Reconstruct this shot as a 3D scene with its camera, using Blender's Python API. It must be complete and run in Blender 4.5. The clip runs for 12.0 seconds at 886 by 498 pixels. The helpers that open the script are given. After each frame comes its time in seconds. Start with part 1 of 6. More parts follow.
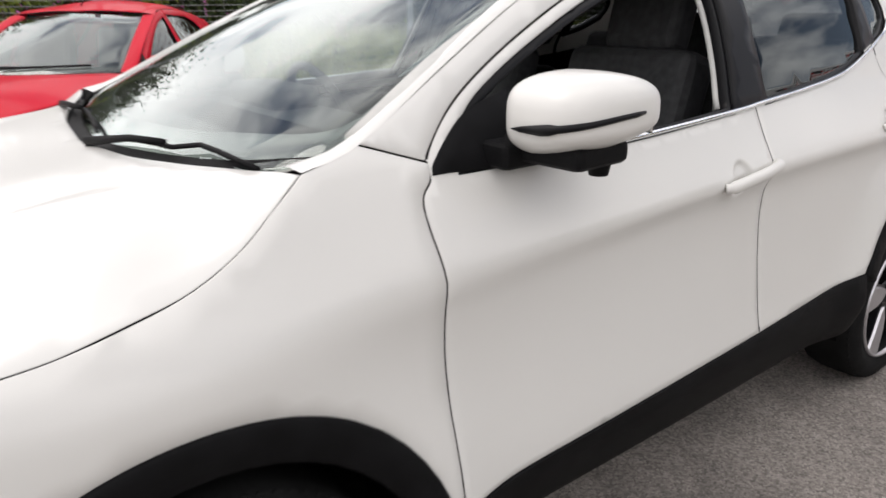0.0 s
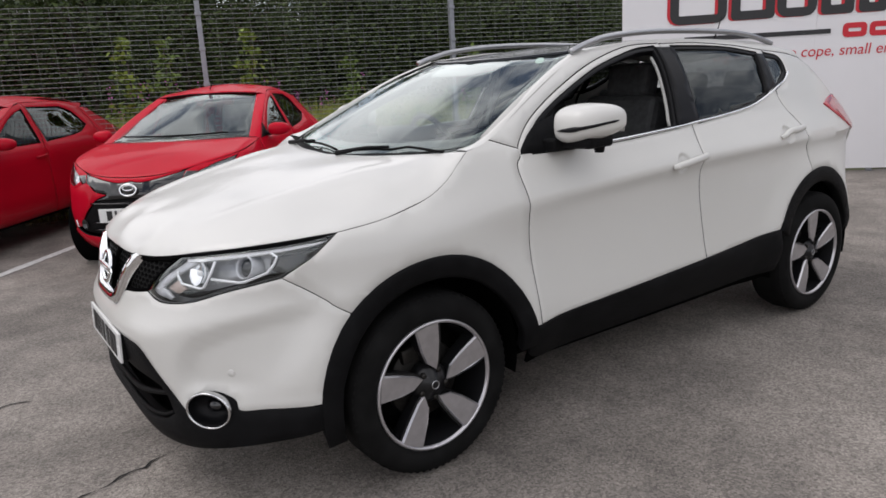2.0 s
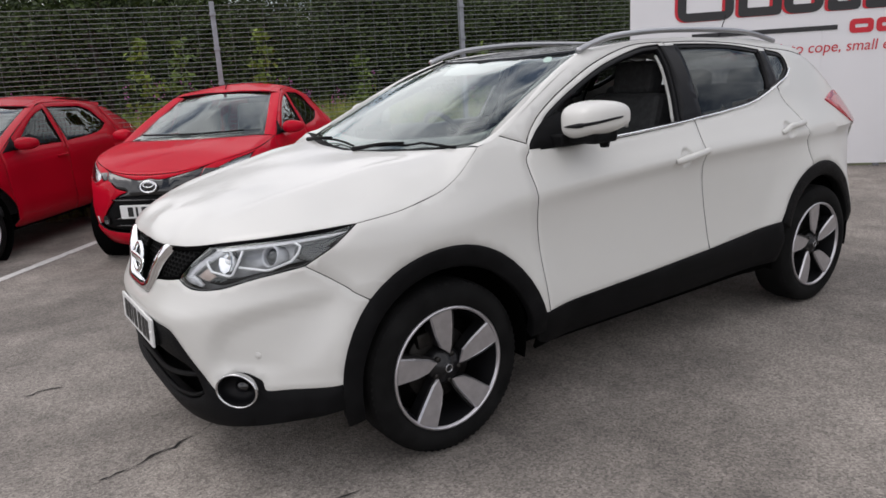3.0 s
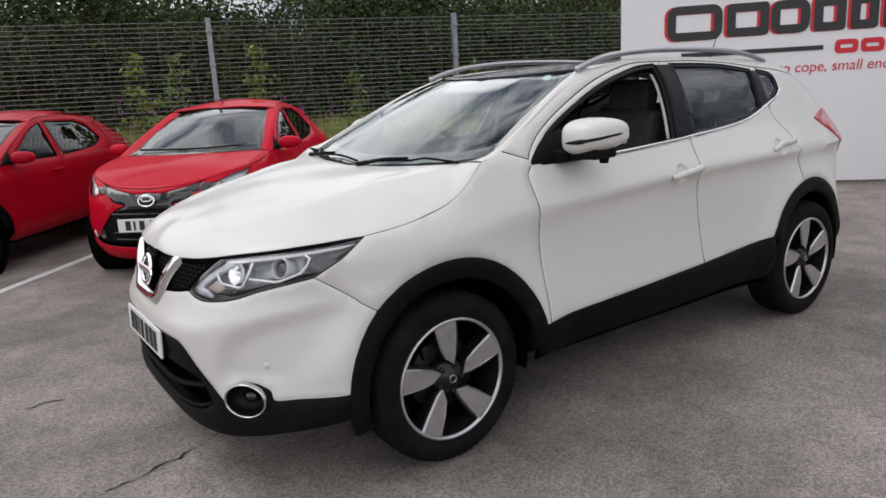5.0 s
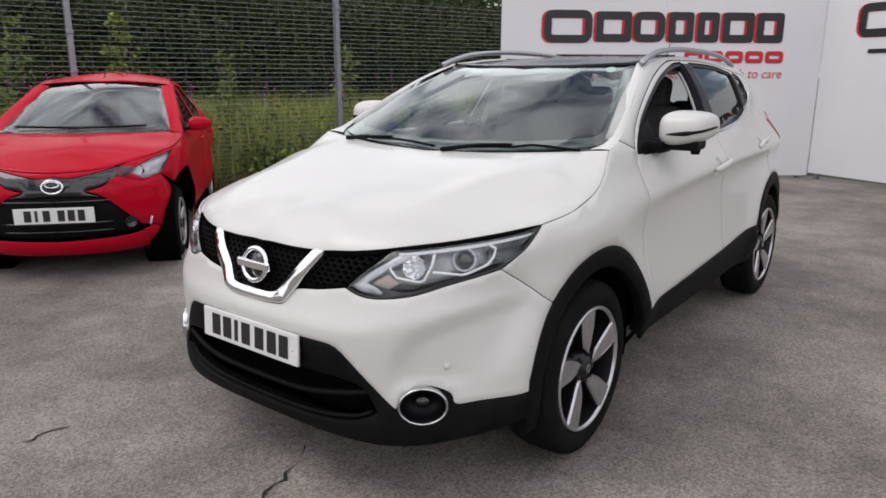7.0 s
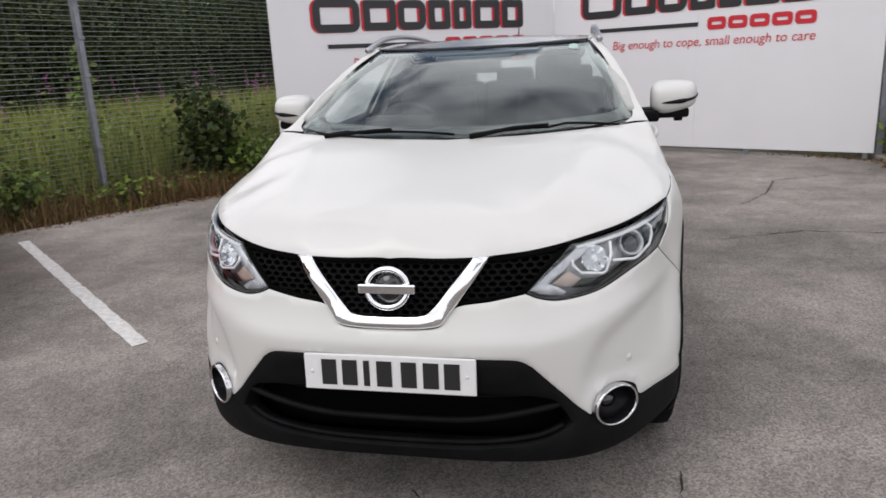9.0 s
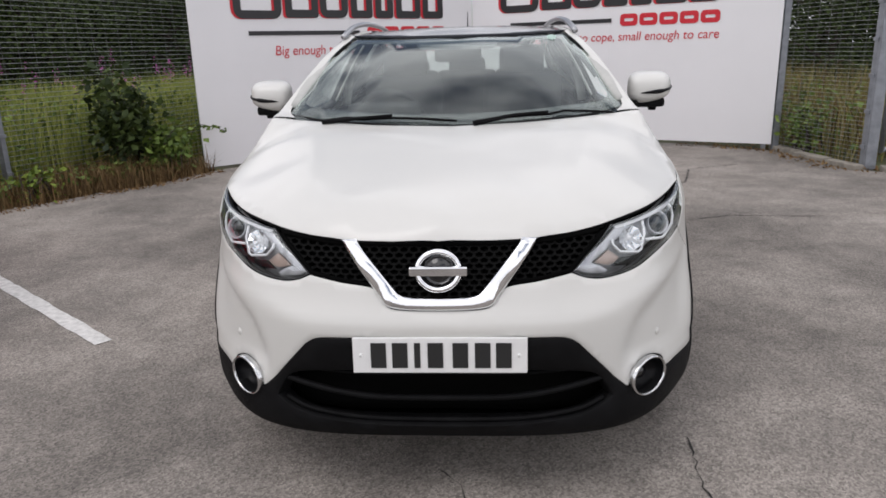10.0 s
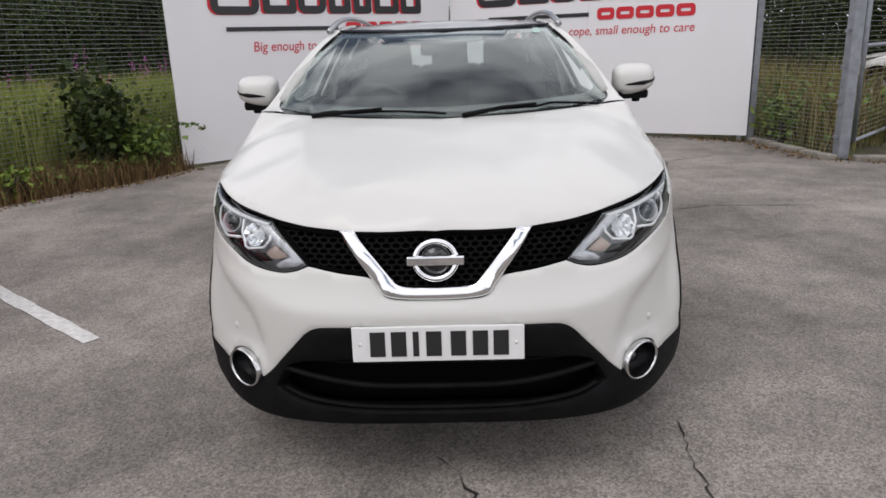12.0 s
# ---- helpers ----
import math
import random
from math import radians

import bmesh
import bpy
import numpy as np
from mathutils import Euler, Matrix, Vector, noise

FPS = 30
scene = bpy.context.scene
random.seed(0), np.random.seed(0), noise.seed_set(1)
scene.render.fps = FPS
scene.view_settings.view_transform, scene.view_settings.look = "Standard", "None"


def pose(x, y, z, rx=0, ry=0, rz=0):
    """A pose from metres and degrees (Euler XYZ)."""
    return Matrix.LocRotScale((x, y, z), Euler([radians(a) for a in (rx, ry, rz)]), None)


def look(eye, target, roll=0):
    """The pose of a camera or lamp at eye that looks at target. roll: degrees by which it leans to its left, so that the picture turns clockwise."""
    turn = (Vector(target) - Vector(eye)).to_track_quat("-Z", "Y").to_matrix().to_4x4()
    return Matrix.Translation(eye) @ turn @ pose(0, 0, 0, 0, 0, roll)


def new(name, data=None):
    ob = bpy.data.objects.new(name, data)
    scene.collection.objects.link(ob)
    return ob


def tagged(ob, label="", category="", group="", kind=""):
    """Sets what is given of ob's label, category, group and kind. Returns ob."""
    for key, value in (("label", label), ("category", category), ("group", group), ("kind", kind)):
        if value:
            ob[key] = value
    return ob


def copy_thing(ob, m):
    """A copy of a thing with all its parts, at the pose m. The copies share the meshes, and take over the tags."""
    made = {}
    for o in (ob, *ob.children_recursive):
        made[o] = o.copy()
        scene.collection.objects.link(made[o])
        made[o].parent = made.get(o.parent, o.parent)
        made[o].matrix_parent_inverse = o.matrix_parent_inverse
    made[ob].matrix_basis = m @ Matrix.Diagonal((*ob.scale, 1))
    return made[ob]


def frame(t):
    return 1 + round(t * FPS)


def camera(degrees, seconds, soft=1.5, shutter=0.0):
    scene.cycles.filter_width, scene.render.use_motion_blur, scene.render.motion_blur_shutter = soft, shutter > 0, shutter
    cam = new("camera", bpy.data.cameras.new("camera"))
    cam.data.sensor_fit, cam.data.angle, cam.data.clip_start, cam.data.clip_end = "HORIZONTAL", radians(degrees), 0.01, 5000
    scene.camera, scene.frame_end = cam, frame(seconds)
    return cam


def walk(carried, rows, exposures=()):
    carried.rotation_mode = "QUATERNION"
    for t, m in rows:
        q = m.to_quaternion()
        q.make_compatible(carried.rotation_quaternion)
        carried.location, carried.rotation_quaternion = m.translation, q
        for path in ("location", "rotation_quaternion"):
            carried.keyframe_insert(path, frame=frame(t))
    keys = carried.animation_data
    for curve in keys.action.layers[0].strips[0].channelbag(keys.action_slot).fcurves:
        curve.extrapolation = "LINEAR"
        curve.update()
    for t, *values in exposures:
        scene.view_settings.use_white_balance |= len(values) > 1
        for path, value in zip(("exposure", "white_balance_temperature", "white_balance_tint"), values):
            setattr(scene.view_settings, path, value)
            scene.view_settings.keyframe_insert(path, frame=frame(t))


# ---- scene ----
cam = camera(64.0, 12.0, soft=1.6, shutter=0.35)
PATH = [
    (0, (1.814, -0.243, 1.422), (0.307, 0.895, 0.765), -0.5),
    (0.5, (2.127, -0.584, 1.4), (0.542, 0.512, 0.866), -0.8),
    (1, (2.373, -0.922, 1.404), (0.772, 0.157, 0.882), -2.4),
    (1.5, (2.607, -1.203, 1.43), (1.036, -0.089, 0.889), -2.4),
    (2, (2.867, -1.319, 1.441), (1.271, -0.213, 0.964), -3.1),
    (2.5, (2.952, -1.379, 1.451), (1.344, -0.292, 0.969), -3.6),
    (4.5, (3.002, -1.439, 1.44), (1.386, -0.357, 0.972), -2.9),
    (5, (2.992, -1.497, 1.455), (1.392, -0.38, 1.014), -3.1),
    (5.5, (2.861, -1.752, 1.425), (1.342, -0.543, 0.943), -3.2),
    (6, (2.644, -1.928, 1.424), (1.217, -0.607, 0.957), -2.8),
    (6.5, (2.328, -2.143, 1.453), (1.0, -0.721, 0.991), -1.6),
    (8.5, (0.913, -2.809, 1.434), (0.323, -0.966, 0.930), 0.2),
    (9, (0.590, -2.753, 1.430), (0.168, -0.865, 0.922), -2.8),
    (9.5, (0.360, -2.774, 1.424), (0.122, -0.854, 0.916), -1.2),
    (10, (0.15, -2.858, 1.429), (0.02, -0.937, 0.889), -1.6),
    (10.5, (0.095, -2.884, 1.424), (0.022, -0.965, 0.865), -2.3),
    (11, (0.096, -2.892, 1.422), (0.026, -0.973, 0.863), -2.7),
    (11.5, (0.097, -2.896, 1.421), (0.016, -0.974, 0.873), -2.9),
    (12, (0.096, -2.896, 1.421), (0.027, -0.975, 0.868), -2.0),
]
walk(cam, [(t, look(eye, target, roll)) for t, eye, target, roll in PATH], exposures=[(0, -.62, 6700, 14), (1.0, -1.10, 6510, 14), (2.0, -1.07, 6470, 14), (6.5, -1.09, 6470, 14), (8.5, -1.02, 6450, 14), (12, -1.09, 6450, 14)])


from mathutils import geometry as mathutils_geometry

# ---- light ----
world = bpy.data.worlds.new("sky")
scene.world = world
world.use_nodes = True
wn, wl = world.node_tree.nodes, world.node_tree.links
wn.clear()
SUN_EL, SUN_AZ = radians(58), radians(222)
sky = wn.new("ShaderNodeTexSky")
sky.sky_type, sky.sun_disc, sky.sun_elevation, sky.sun_rotation = "NISHITA", False, SUN_EL, SUN_AZ
w_co = wn.new("ShaderNodeTexCoord")
w_map = wn.new("ShaderNodeMapping")
w_map.inputs["Scale"].default_value = (1.0, 1.0, 1.9)
w_map.inputs["Location"].default_value = (5.3, 2.2, 1.9)
w_noise = wn.new("ShaderNodeTexNoise")
w_noise.inputs["Scale"].default_value, w_noise.inputs["Detail"].default_value, w_noise.inputs["Roughness"].default_value = 1.7, 7, .55
w_ramp = wn.new("ShaderNodeValToRGB")
w_ramp.color_ramp.elements[0].position, w_ramp.color_ramp.elements[0].color = .355, (.06, .06, .06, 1)
w_ramp.color_ramp.elements[1].position, w_ramp.color_ramp.elements[1].color = .455, (1, 1, 1, 1)
w_noise2 = wn.new("ShaderNodeTexNoise")
w_noise2.inputs["Scale"].default_value, w_noise2.inputs["Detail"].default_value = 3.7, 5
w_grey = wn.new("ShaderNodeValToRGB")
w_grey.color_ramp.elements[0].position, w_grey.color_ramp.elements[0].color = .3, (15.0, 15.4, 16.2, 1)
w_grey.color_ramp.elements[1].position, w_grey.color_ramp.elements[1].color = .7, (27, 27, 27, 1)
w_mix = wn.new("ShaderNodeMix")
w_mix.data_type = "RGBA"
w_bg = wn.new("ShaderNodeBackground")
w_bg.inputs["Strength"].default_value = .13
w_out = wn.new("ShaderNodeOutputWorld")
wl.new(w_co.outputs["Generated"], w_map.inputs["Vector"])
wl.new(w_map.outputs["Vector"], w_noise.inputs["Vector"])
wl.new(w_map.outputs["Vector"], w_noise2.inputs["Vector"])
# thinner cloud over the boards
w_dot = wn.new("ShaderNodeVectorMath")
w_dot.operation = "DOT_PRODUCT"
w_dot.inputs[1].default_value = (-.025, -.06, -.03)
w_add = wn.new("ShaderNodeMath")
w_add.operation = "ADD"
wl.new(w_co.outputs["Generated"], w_dot.inputs[0])
wl.new(w_noise.outputs["Fac"], w_add.inputs[0])
wl.new(w_dot.outputs["Value"], w_add.inputs[1])
wl.new(w_add.outputs["Value"], w_ramp.inputs["Fac"])
wl.new(w_noise2.outputs["Fac"], w_grey.inputs["Fac"])
wl.new(w_ramp.outputs["Color"], w_mix.inputs["Factor"])
wl.new(sky.outputs["Color"], w_mix.inputs["A"])
wl.new(w_grey.outputs["Color"], w_mix.inputs["B"])
wl.new(w_mix.outputs["Result"], w_bg.inputs["Color"])
wl.new(w_bg.outputs["Background"], w_out.inputs["Surface"])

sun_data = bpy.data.lights.new("sun", "SUN")
sun_data.energy, sun_data.angle, sun_data.color = 1.4, radians(30), (1, .965, .92)
sun = new("sun", sun_data)
sun.matrix_world = look((math.sin(SUN_AZ) * math.cos(SUN_EL) * 30, math.cos(SUN_AZ) * math.cos(SUN_EL) * 30, math.sin(SUN_EL) * 30), (0, 0, 0))


# ---- materials ----
def material(name, colour, rough=.5, metal=0.0, coat=0.0, spec=.5, vary=0.0, scale=8.0, bump=0.0, bump_scale=60.0, colour2=None, detail=6.0, emit=0.0):
    m = bpy.data.materials.new(name)
    m.use_nodes = True
    nt = m.node_tree
    b = nt.nodes["Principled BSDF"]
    b.inputs["Base Color"].default_value = (*colour, 1)
    b.inputs["Roughness"].default_value, b.inputs["Metallic"].default_value = rough, metal
    b.inputs["Coat Weight"].default_value, b.inputs["Coat Roughness"].default_value = coat, .04
    b.inputs["Specular IOR Level"].default_value = spec
    co = nt.nodes.new("ShaderNodeTexCoord")
    if vary or colour2:
        n = nt.nodes.new("ShaderNodeTexNoise")
        n.inputs["Scale"].default_value, n.inputs["Detail"].default_value = scale, detail
        nt.links.new(co.outputs["Object"], n.inputs["Vector"])
        r = nt.nodes.new("ShaderNodeValToRGB")
        r.color_ramp.elements[0].position, r.color_ramp.elements[1].position = .32, .68
        lo = tuple(c * (1 - vary) for c in colour)
        hi = colour2 or tuple(min(1, c * (1 + vary)) for c in colour)
        r.color_ramp.elements[0].color, r.color_ramp.elements[1].color = (*lo, 1), (*hi, 1)
        nt.links.new(n.outputs["Fac"], r.inputs["Fac"])
        nt.links.new(r.outputs["Color"], b.inputs["Base Color"])
    if bump:
        n2 = nt.nodes.new("ShaderNodeTexNoise")
        n2.inputs["Scale"].default_value, n2.inputs["Detail"].default_value = bump_scale, 4
        nt.links.new(co.outputs["Object"], n2.inputs["Vector"])
        bp = nt.nodes.new("ShaderNodeBump")
        bp.inputs["Strength"].default_value, bp.inputs["Distance"].default_value = bump, .01
        nt.links.new(n2.outputs["Fac"], bp.inputs["Height"])
        nt.links.new(bp.outputs["Normal"], b.inputs["Normal"])
    return m


def glass_material(name, tint, head_on, gloss=1.0, power=4.0):
    """A thin pane: what is behind it shows through, tinted, under its mirror gloss."""
    m = bpy.data.materials.new(name)
    m.use_nodes = True
    nt = m.node_tree
    nt.nodes.clear()
    tr, gl = nt.nodes.new("ShaderNodeBsdfTransparent"), nt.nodes.new("ShaderNodeBsdfGlossy")
    tr.inputs["Color"].default_value = (*tint, 1)
    gl.inputs["Roughness"].default_value = .015
    gl.inputs["Color"].default_value = (gloss * .94, gloss, gloss * .985, 1)
    # mirror share: head_on when faced squarely, rising to all at a glancing view
    lw, pw, fr = nt.nodes.new("ShaderNodeLayerWeight"), nt.nodes.new("ShaderNodeMath"), nt.nodes.new("ShaderNodeMath")
    lw.inputs["Blend"].default_value = .5
    pw.operation, fr.operation = "POWER", "MULTIPLY_ADD"
    pw.inputs[1].default_value = power
    fr.inputs[1].default_value, fr.inputs[2].default_value = 1 - head_on, head_on
    nt.links.new(lw.outputs["Facing"], pw.inputs[0])
    nt.links.new(pw.outputs["Value"], fr.inputs[0])
    mx, out = nt.nodes.new("ShaderNodeMixShader"), nt.nodes.new("ShaderNodeOutputMaterial")
    nt.links.new(fr.outputs["Value"], mx.inputs["Fac"])
    nt.links.new(tr.outputs["BSDF"], mx.inputs[1])
    nt.links.new(gl.outputs["BSDF"], mx.inputs[2])
    nt.links.new(mx.outputs["Shader"], out.inputs["Surface"])
    return m


WHITE = material("pearl_white_paint", (.615, .610, .582), .38, coat=.40, vary=.015, scale=1.5, bump=.012, bump_scale=900)
RED = material("red_paint", (.47, .003, .018), .42, spec=.03, coat=.22, vary=.06, scale=1.2)
RED_DARK = material("deep_red_paint", (.36, .003, .014), .42, spec=.03, coat=.22, vary=.06, scale=1.2)
PLASTIC = material("black_grained_plastic", (.0055, .0055, .006), .55, spec=.08, vary=.25, scale=14, bump=.25, bump_scale=420)
GLOSS = material("gloss_black", (.008, .008, .009), .12, coat=.6)
TRIM = material("satin_black_trim", (.007, .007, .008), .3, spec=.12, vary=.1, scale=20)
RUBBER = material("tyre_rubber", (.009, .009, .009), .8, spec=.07, vary=.35, scale=9, bump=.15, bump_scale=160)
CHROME = material("chrome", (.86, .87, .88), .06, metal=1)
SILVER = material("satin_silver", (.40, .405, .42), .30, metal=1, vary=.05, scale=20)
ALLOY = material("machined_alloy", (.52, .51, .53), .33, metal=.85, vary=.08, scale=30)
ALLOY_DARK = material("black_alloy", (.009, .009, .010), .35, spec=.25, coat=.2)
RING = material("fog_ring_chrome", (.58, .585, .59), .2, metal=1)
STEEL = material("brake_steel", (.03, .028, .026), .5, metal=.8, vary=.3, scale=30)
# near-black without gloss: the shade of hollows is put into the colour
DARK = material("shade_black", (.004, .004, .004), .95, spec=0)
CABIN = material("charcoal_cabin", (.032, .032, .034), .75, vary=.3, scale=40, bump=.2, bump_scale=500)
CABIN_PALE = material("grey_trim", (.45, .45, .43), .8, vary=.08, scale=20)
GLASS = glass_material("windscreen_glass", (.88, .95, .91), .045, power=3.3)
TINT = glass_material("privacy_glass", (.13, .133, .136), .045, power=4.4)
HATCH_TINT = glass_material("hatchback_glass", (.12, .125, .13), .035)
GRILLE_BLACK = material("grille_black", (.005, .005, .005), .6, spec=.06)
SIDE_GLASS = glass_material("side_glass", (.86, .90, .88), .04)
REAR_TINT = glass_material("rear_glass", (.62, .66, .64), .04)
CLEAR = glass_material("lamp_lens", (.95, .96, .97), .045)
ROOF_GLASS = material("dark_roof_glass", (.012, .015, .020), .12, spec=.28)
LAMP_DARK = material("lamp_bezel", (.36, .365, .375), .3, metal=.3, vary=.3, scale=18)
LAMP_GREY = material("lamp_housing", (.50, .51, .53), .35, metal=.35, vary=.15, scale=25)
LAMP_WHITE = material("lamp_white", (.82, .83, .84), .25, coat=.5)
AMBER = material("amber_lens", (.44, .34, .29), .3, coat=.5)
TAIL = material("red_lens", (.42, .02, .03), .2, coat=1)
PLATE = material("plate_white", (.74, .74, .73), .35, coat=.3, vary=.03, scale=30)
INK = material("black_ink", (.012, .012, .012), .5)


# ---- mesh helpers ----
def part(name, data, mat, parent=None, label=""):
    """One mesh object, under a thing or a part; data is a bmesh or (verts, faces)."""
    me = bpy.data.meshes.new(name)
    if isinstance(data, tuple):
        me.from_pydata(data[0], [], data[1])
        me.polygons.foreach_set("use_smooth", [True] * len(me.polygons))
    else:
        data.to_mesh(me)
        data.free()
    me.materials.append(mat)
    me.update()
    ob = new(name, me)
    ob.parent = parent
    return tagged(ob, label)


def thing(name, label, category, group="", kind="", m=None):
    ob = tagged(new(name), label, category, group, kind)
    ob.empty_display_size = .1
    if m is not None:
        ob.matrix_basis = m
    return ob


def box_bm(size, at=(0, 0, 0), bevel=.006, segments=2, turn=None, bm=None):
    bm = bm or bmesh.new()
    made = bmesh.ops.create_cube(bm, size=1)["verts"]
    m = Matrix.Translation(at) @ (turn or Matrix()) @ Matrix.Diagonal((*size, 1))
    bmesh.ops.transform(bm, matrix=m, verts=made)
    if bevel:
        edges = list({e for v in made for e in v.link_edges})
        bmesh.ops.bevel(bm, geom=edges, offset=bevel, segments=segments, profile=.6, affect="EDGES")
    return bm


def lathe(profile, n=48, turn=None):
    """Spins (radius, along) round the local x axis."""
    verts, faces = [], []
    k = len(profile)
    for i in range(n):
        a = 2 * math.pi * i / n
        for r, h in profile:
            v = Vector((h, r * math.cos(a), r * math.sin(a)))
            verts.append(turn @ v if turn else v)
    for i in range(n):
        for j in range(k - 1):
            a, b = i * k + j, ((i + 1) % n) * k + j
            faces.append((a, b, b + 1, a + 1))
    return [tuple(v) for v in verts], faces


def arc_lathe(profile, a0, a1, n=30, turn=None):
    """Like lathe(), but only from one angle to another."""
    verts, faces = [], []
    k = len(profile)
    for i in range(n + 1):
        a = radians(a0 + (a1 - a0) * i / n)
        for r, h in profile:
            v = Vector((h, r * math.cos(a), r * math.sin(a)))
            verts.append(tuple(turn @ v if turn else v))
    for i in range(n):
        for j in range(k - 1):
            q = i * k + j
            faces.append((q, q + k, q + k + 1, q + 1))
    return verts, faces


def tube(points, radius, sides=8, closed=False, squash=1.0):
    """A round bar along 3D points."""
    pts = [Vector(p) for p in points]
    verts, faces = [], []
    n = len(pts)
    for i, p in enumerate(pts):
        a, b = pts[(i - 1) % n if closed else max(i - 1, 0)], pts[(i + 1) % n if closed else min(i + 1, n - 1)]
        d = (b - a).normalized()
        side = d.cross(Vector((0, 0, 1)))
        side = side.normalized() if side.length > .05 else Vector((1, 0, 0))
        up = side.cross(d).normalized()
        r = radius[i] if isinstance(radius, (list, tuple)) else radius
        for j in range(sides):
            t = 2 * math.pi * j / sides
            verts.append(tuple(p + side * r * math.cos(t) + up * r * squash * math.sin(t)))
    for i in range(n if closed else n - 1):
        for j in range(sides):
            a, b = i * sides, ((i + 1) % n) * sides
            faces.append((a + j, a + (j + 1) % sides, b + (j + 1) % sides, b + j))
    if not closed:
        faces += [tuple(reversed(range(sides))), tuple(range((n - 1) * sides, n * sides))]
    return verts, faces


def smooth_line(pts, per=6):
    """Catmull-Rom through points of any dimension."""
    p = [np.array(q, float) for q in pts]
    if len(p) < 3:
        return [tuple(q) for q in p]
    p = [2 * p[0] - p[1], *p, 2 * p[-1] - p[-2]]
    out = []
    for i in range(1, len(p) - 2):
        for k in range(per):
            t = k / per
            out.append(tuple(.5 * (2 * p[i] + (p[i + 1] - p[i - 1]) * t + (2 * p[i - 1] - 5 * p[i] + 4 * p[i + 1] - p[i + 2]) * t * t + (3 * p[i] - p[i - 1] - 3 * p[i + 1] + p[i + 2]) * t ** 3)))
    out.append(tuple(p[-2]))
    return out


def loop(*runs):
    """A closed outline from runs of points, each smoothed on its own."""
    out = []
    for r in runs:
        for q in smooth_line(r):
            if not out or math.dist(out[-1], q) > 1e-4:
                out.append(q)
    if math.dist(out[0], out[-1]) < 1e-4:
        out.pop()
    return out


def resample(poly, step):
    out = []
    for a, b in zip(poly, poly[1:] + poly[:1]):
        n = max(1, round(math.dist(a, b) / step))
        out += [(a[0] + (b[0] - a[0]) * i / n, a[1] + (b[1] - a[1]) * i / n) for i in range(n)]
    return out


def area2(poly):
    return sum(a[0] * b[1] - b[0] * a[1] for a, b in zip(poly, poly[1:] + poly[:1]))


def inset(poly, d):
    sign = 1 if area2(poly) > 0 else -1
    out = []
    n = len(poly)
    for i in range(n):
        a, p, b = (Vector(poly[j % n]) for j in (i - 1, i, i + 1))
        e1, e2 = (p - a).normalized(), (b - p).normalized()
        n1, n2 = Vector((-e1.y, e1.x)) * sign, Vector((-e2.y, e2.x)) * sign
        v = n1 + n2
        v = v / max(v.length_squared / 2, .45)
        out.append((p.x + v.x * d, p.y + v.y * d))
    return out


def inside(p, poly):
    x, y = p
    hit = False
    for (x1, y1), (x2, y2) in zip(poly, poly[1:] + poly[:1]):
        if (y1 > y) != (y2 > y) and x < (x2 - x1) * (y - y1) / (y2 - y1) + x1:
            hit = not hit
    return hit


def near(p, poly, d):
    return any(abs(p[0] - q[0]) < d and abs(p[1] - q[1]) < d for q in poly)


def tps(points):
    """A thin-plate surface: height c over (a, b), through all (a, b, c)."""
    q = np.array(points, float)
    n = len(q)
    r = np.linalg.norm(q[:, None, :2] - q[None, :, :2], axis=2)
    k = np.where(r > 0, r * r * np.log(np.maximum(r, 1e-12)), 0)
    p = np.c_[np.ones(n), q[:, :2]]
    s = np.linalg.solve(np.block([[k, p], [p.T, np.zeros((3, 3))]]), np.r_[q[:, 2], 0, 0, 0])

    def f(a, b):
        d2 = (q[:, 0] - a) ** 2 + (q[:, 1] - b) ** 2
        return float((s[:n] * (.5 * d2 * np.log(np.maximum(d2, 1e-20)))).sum() + s[n] + s[n + 1] * a + s[n + 2] * b)
    return f


def normal_at(fn, a, b, centre):
    e = .004
    p = Vector(fn(a, b))
    n = (Vector(fn(a + e, b)) - Vector(fn(a - e, b))).cross(Vector(fn(a, b + e)) - Vector(fn(a, b - e)))
    n = n.normalized() if n.length > 1e-12 else (p - centre).normalized()
    return p, (n if n.dot(p - centre) > 0 else -n)


CENTRE = Vector((0, 1.2, .55))


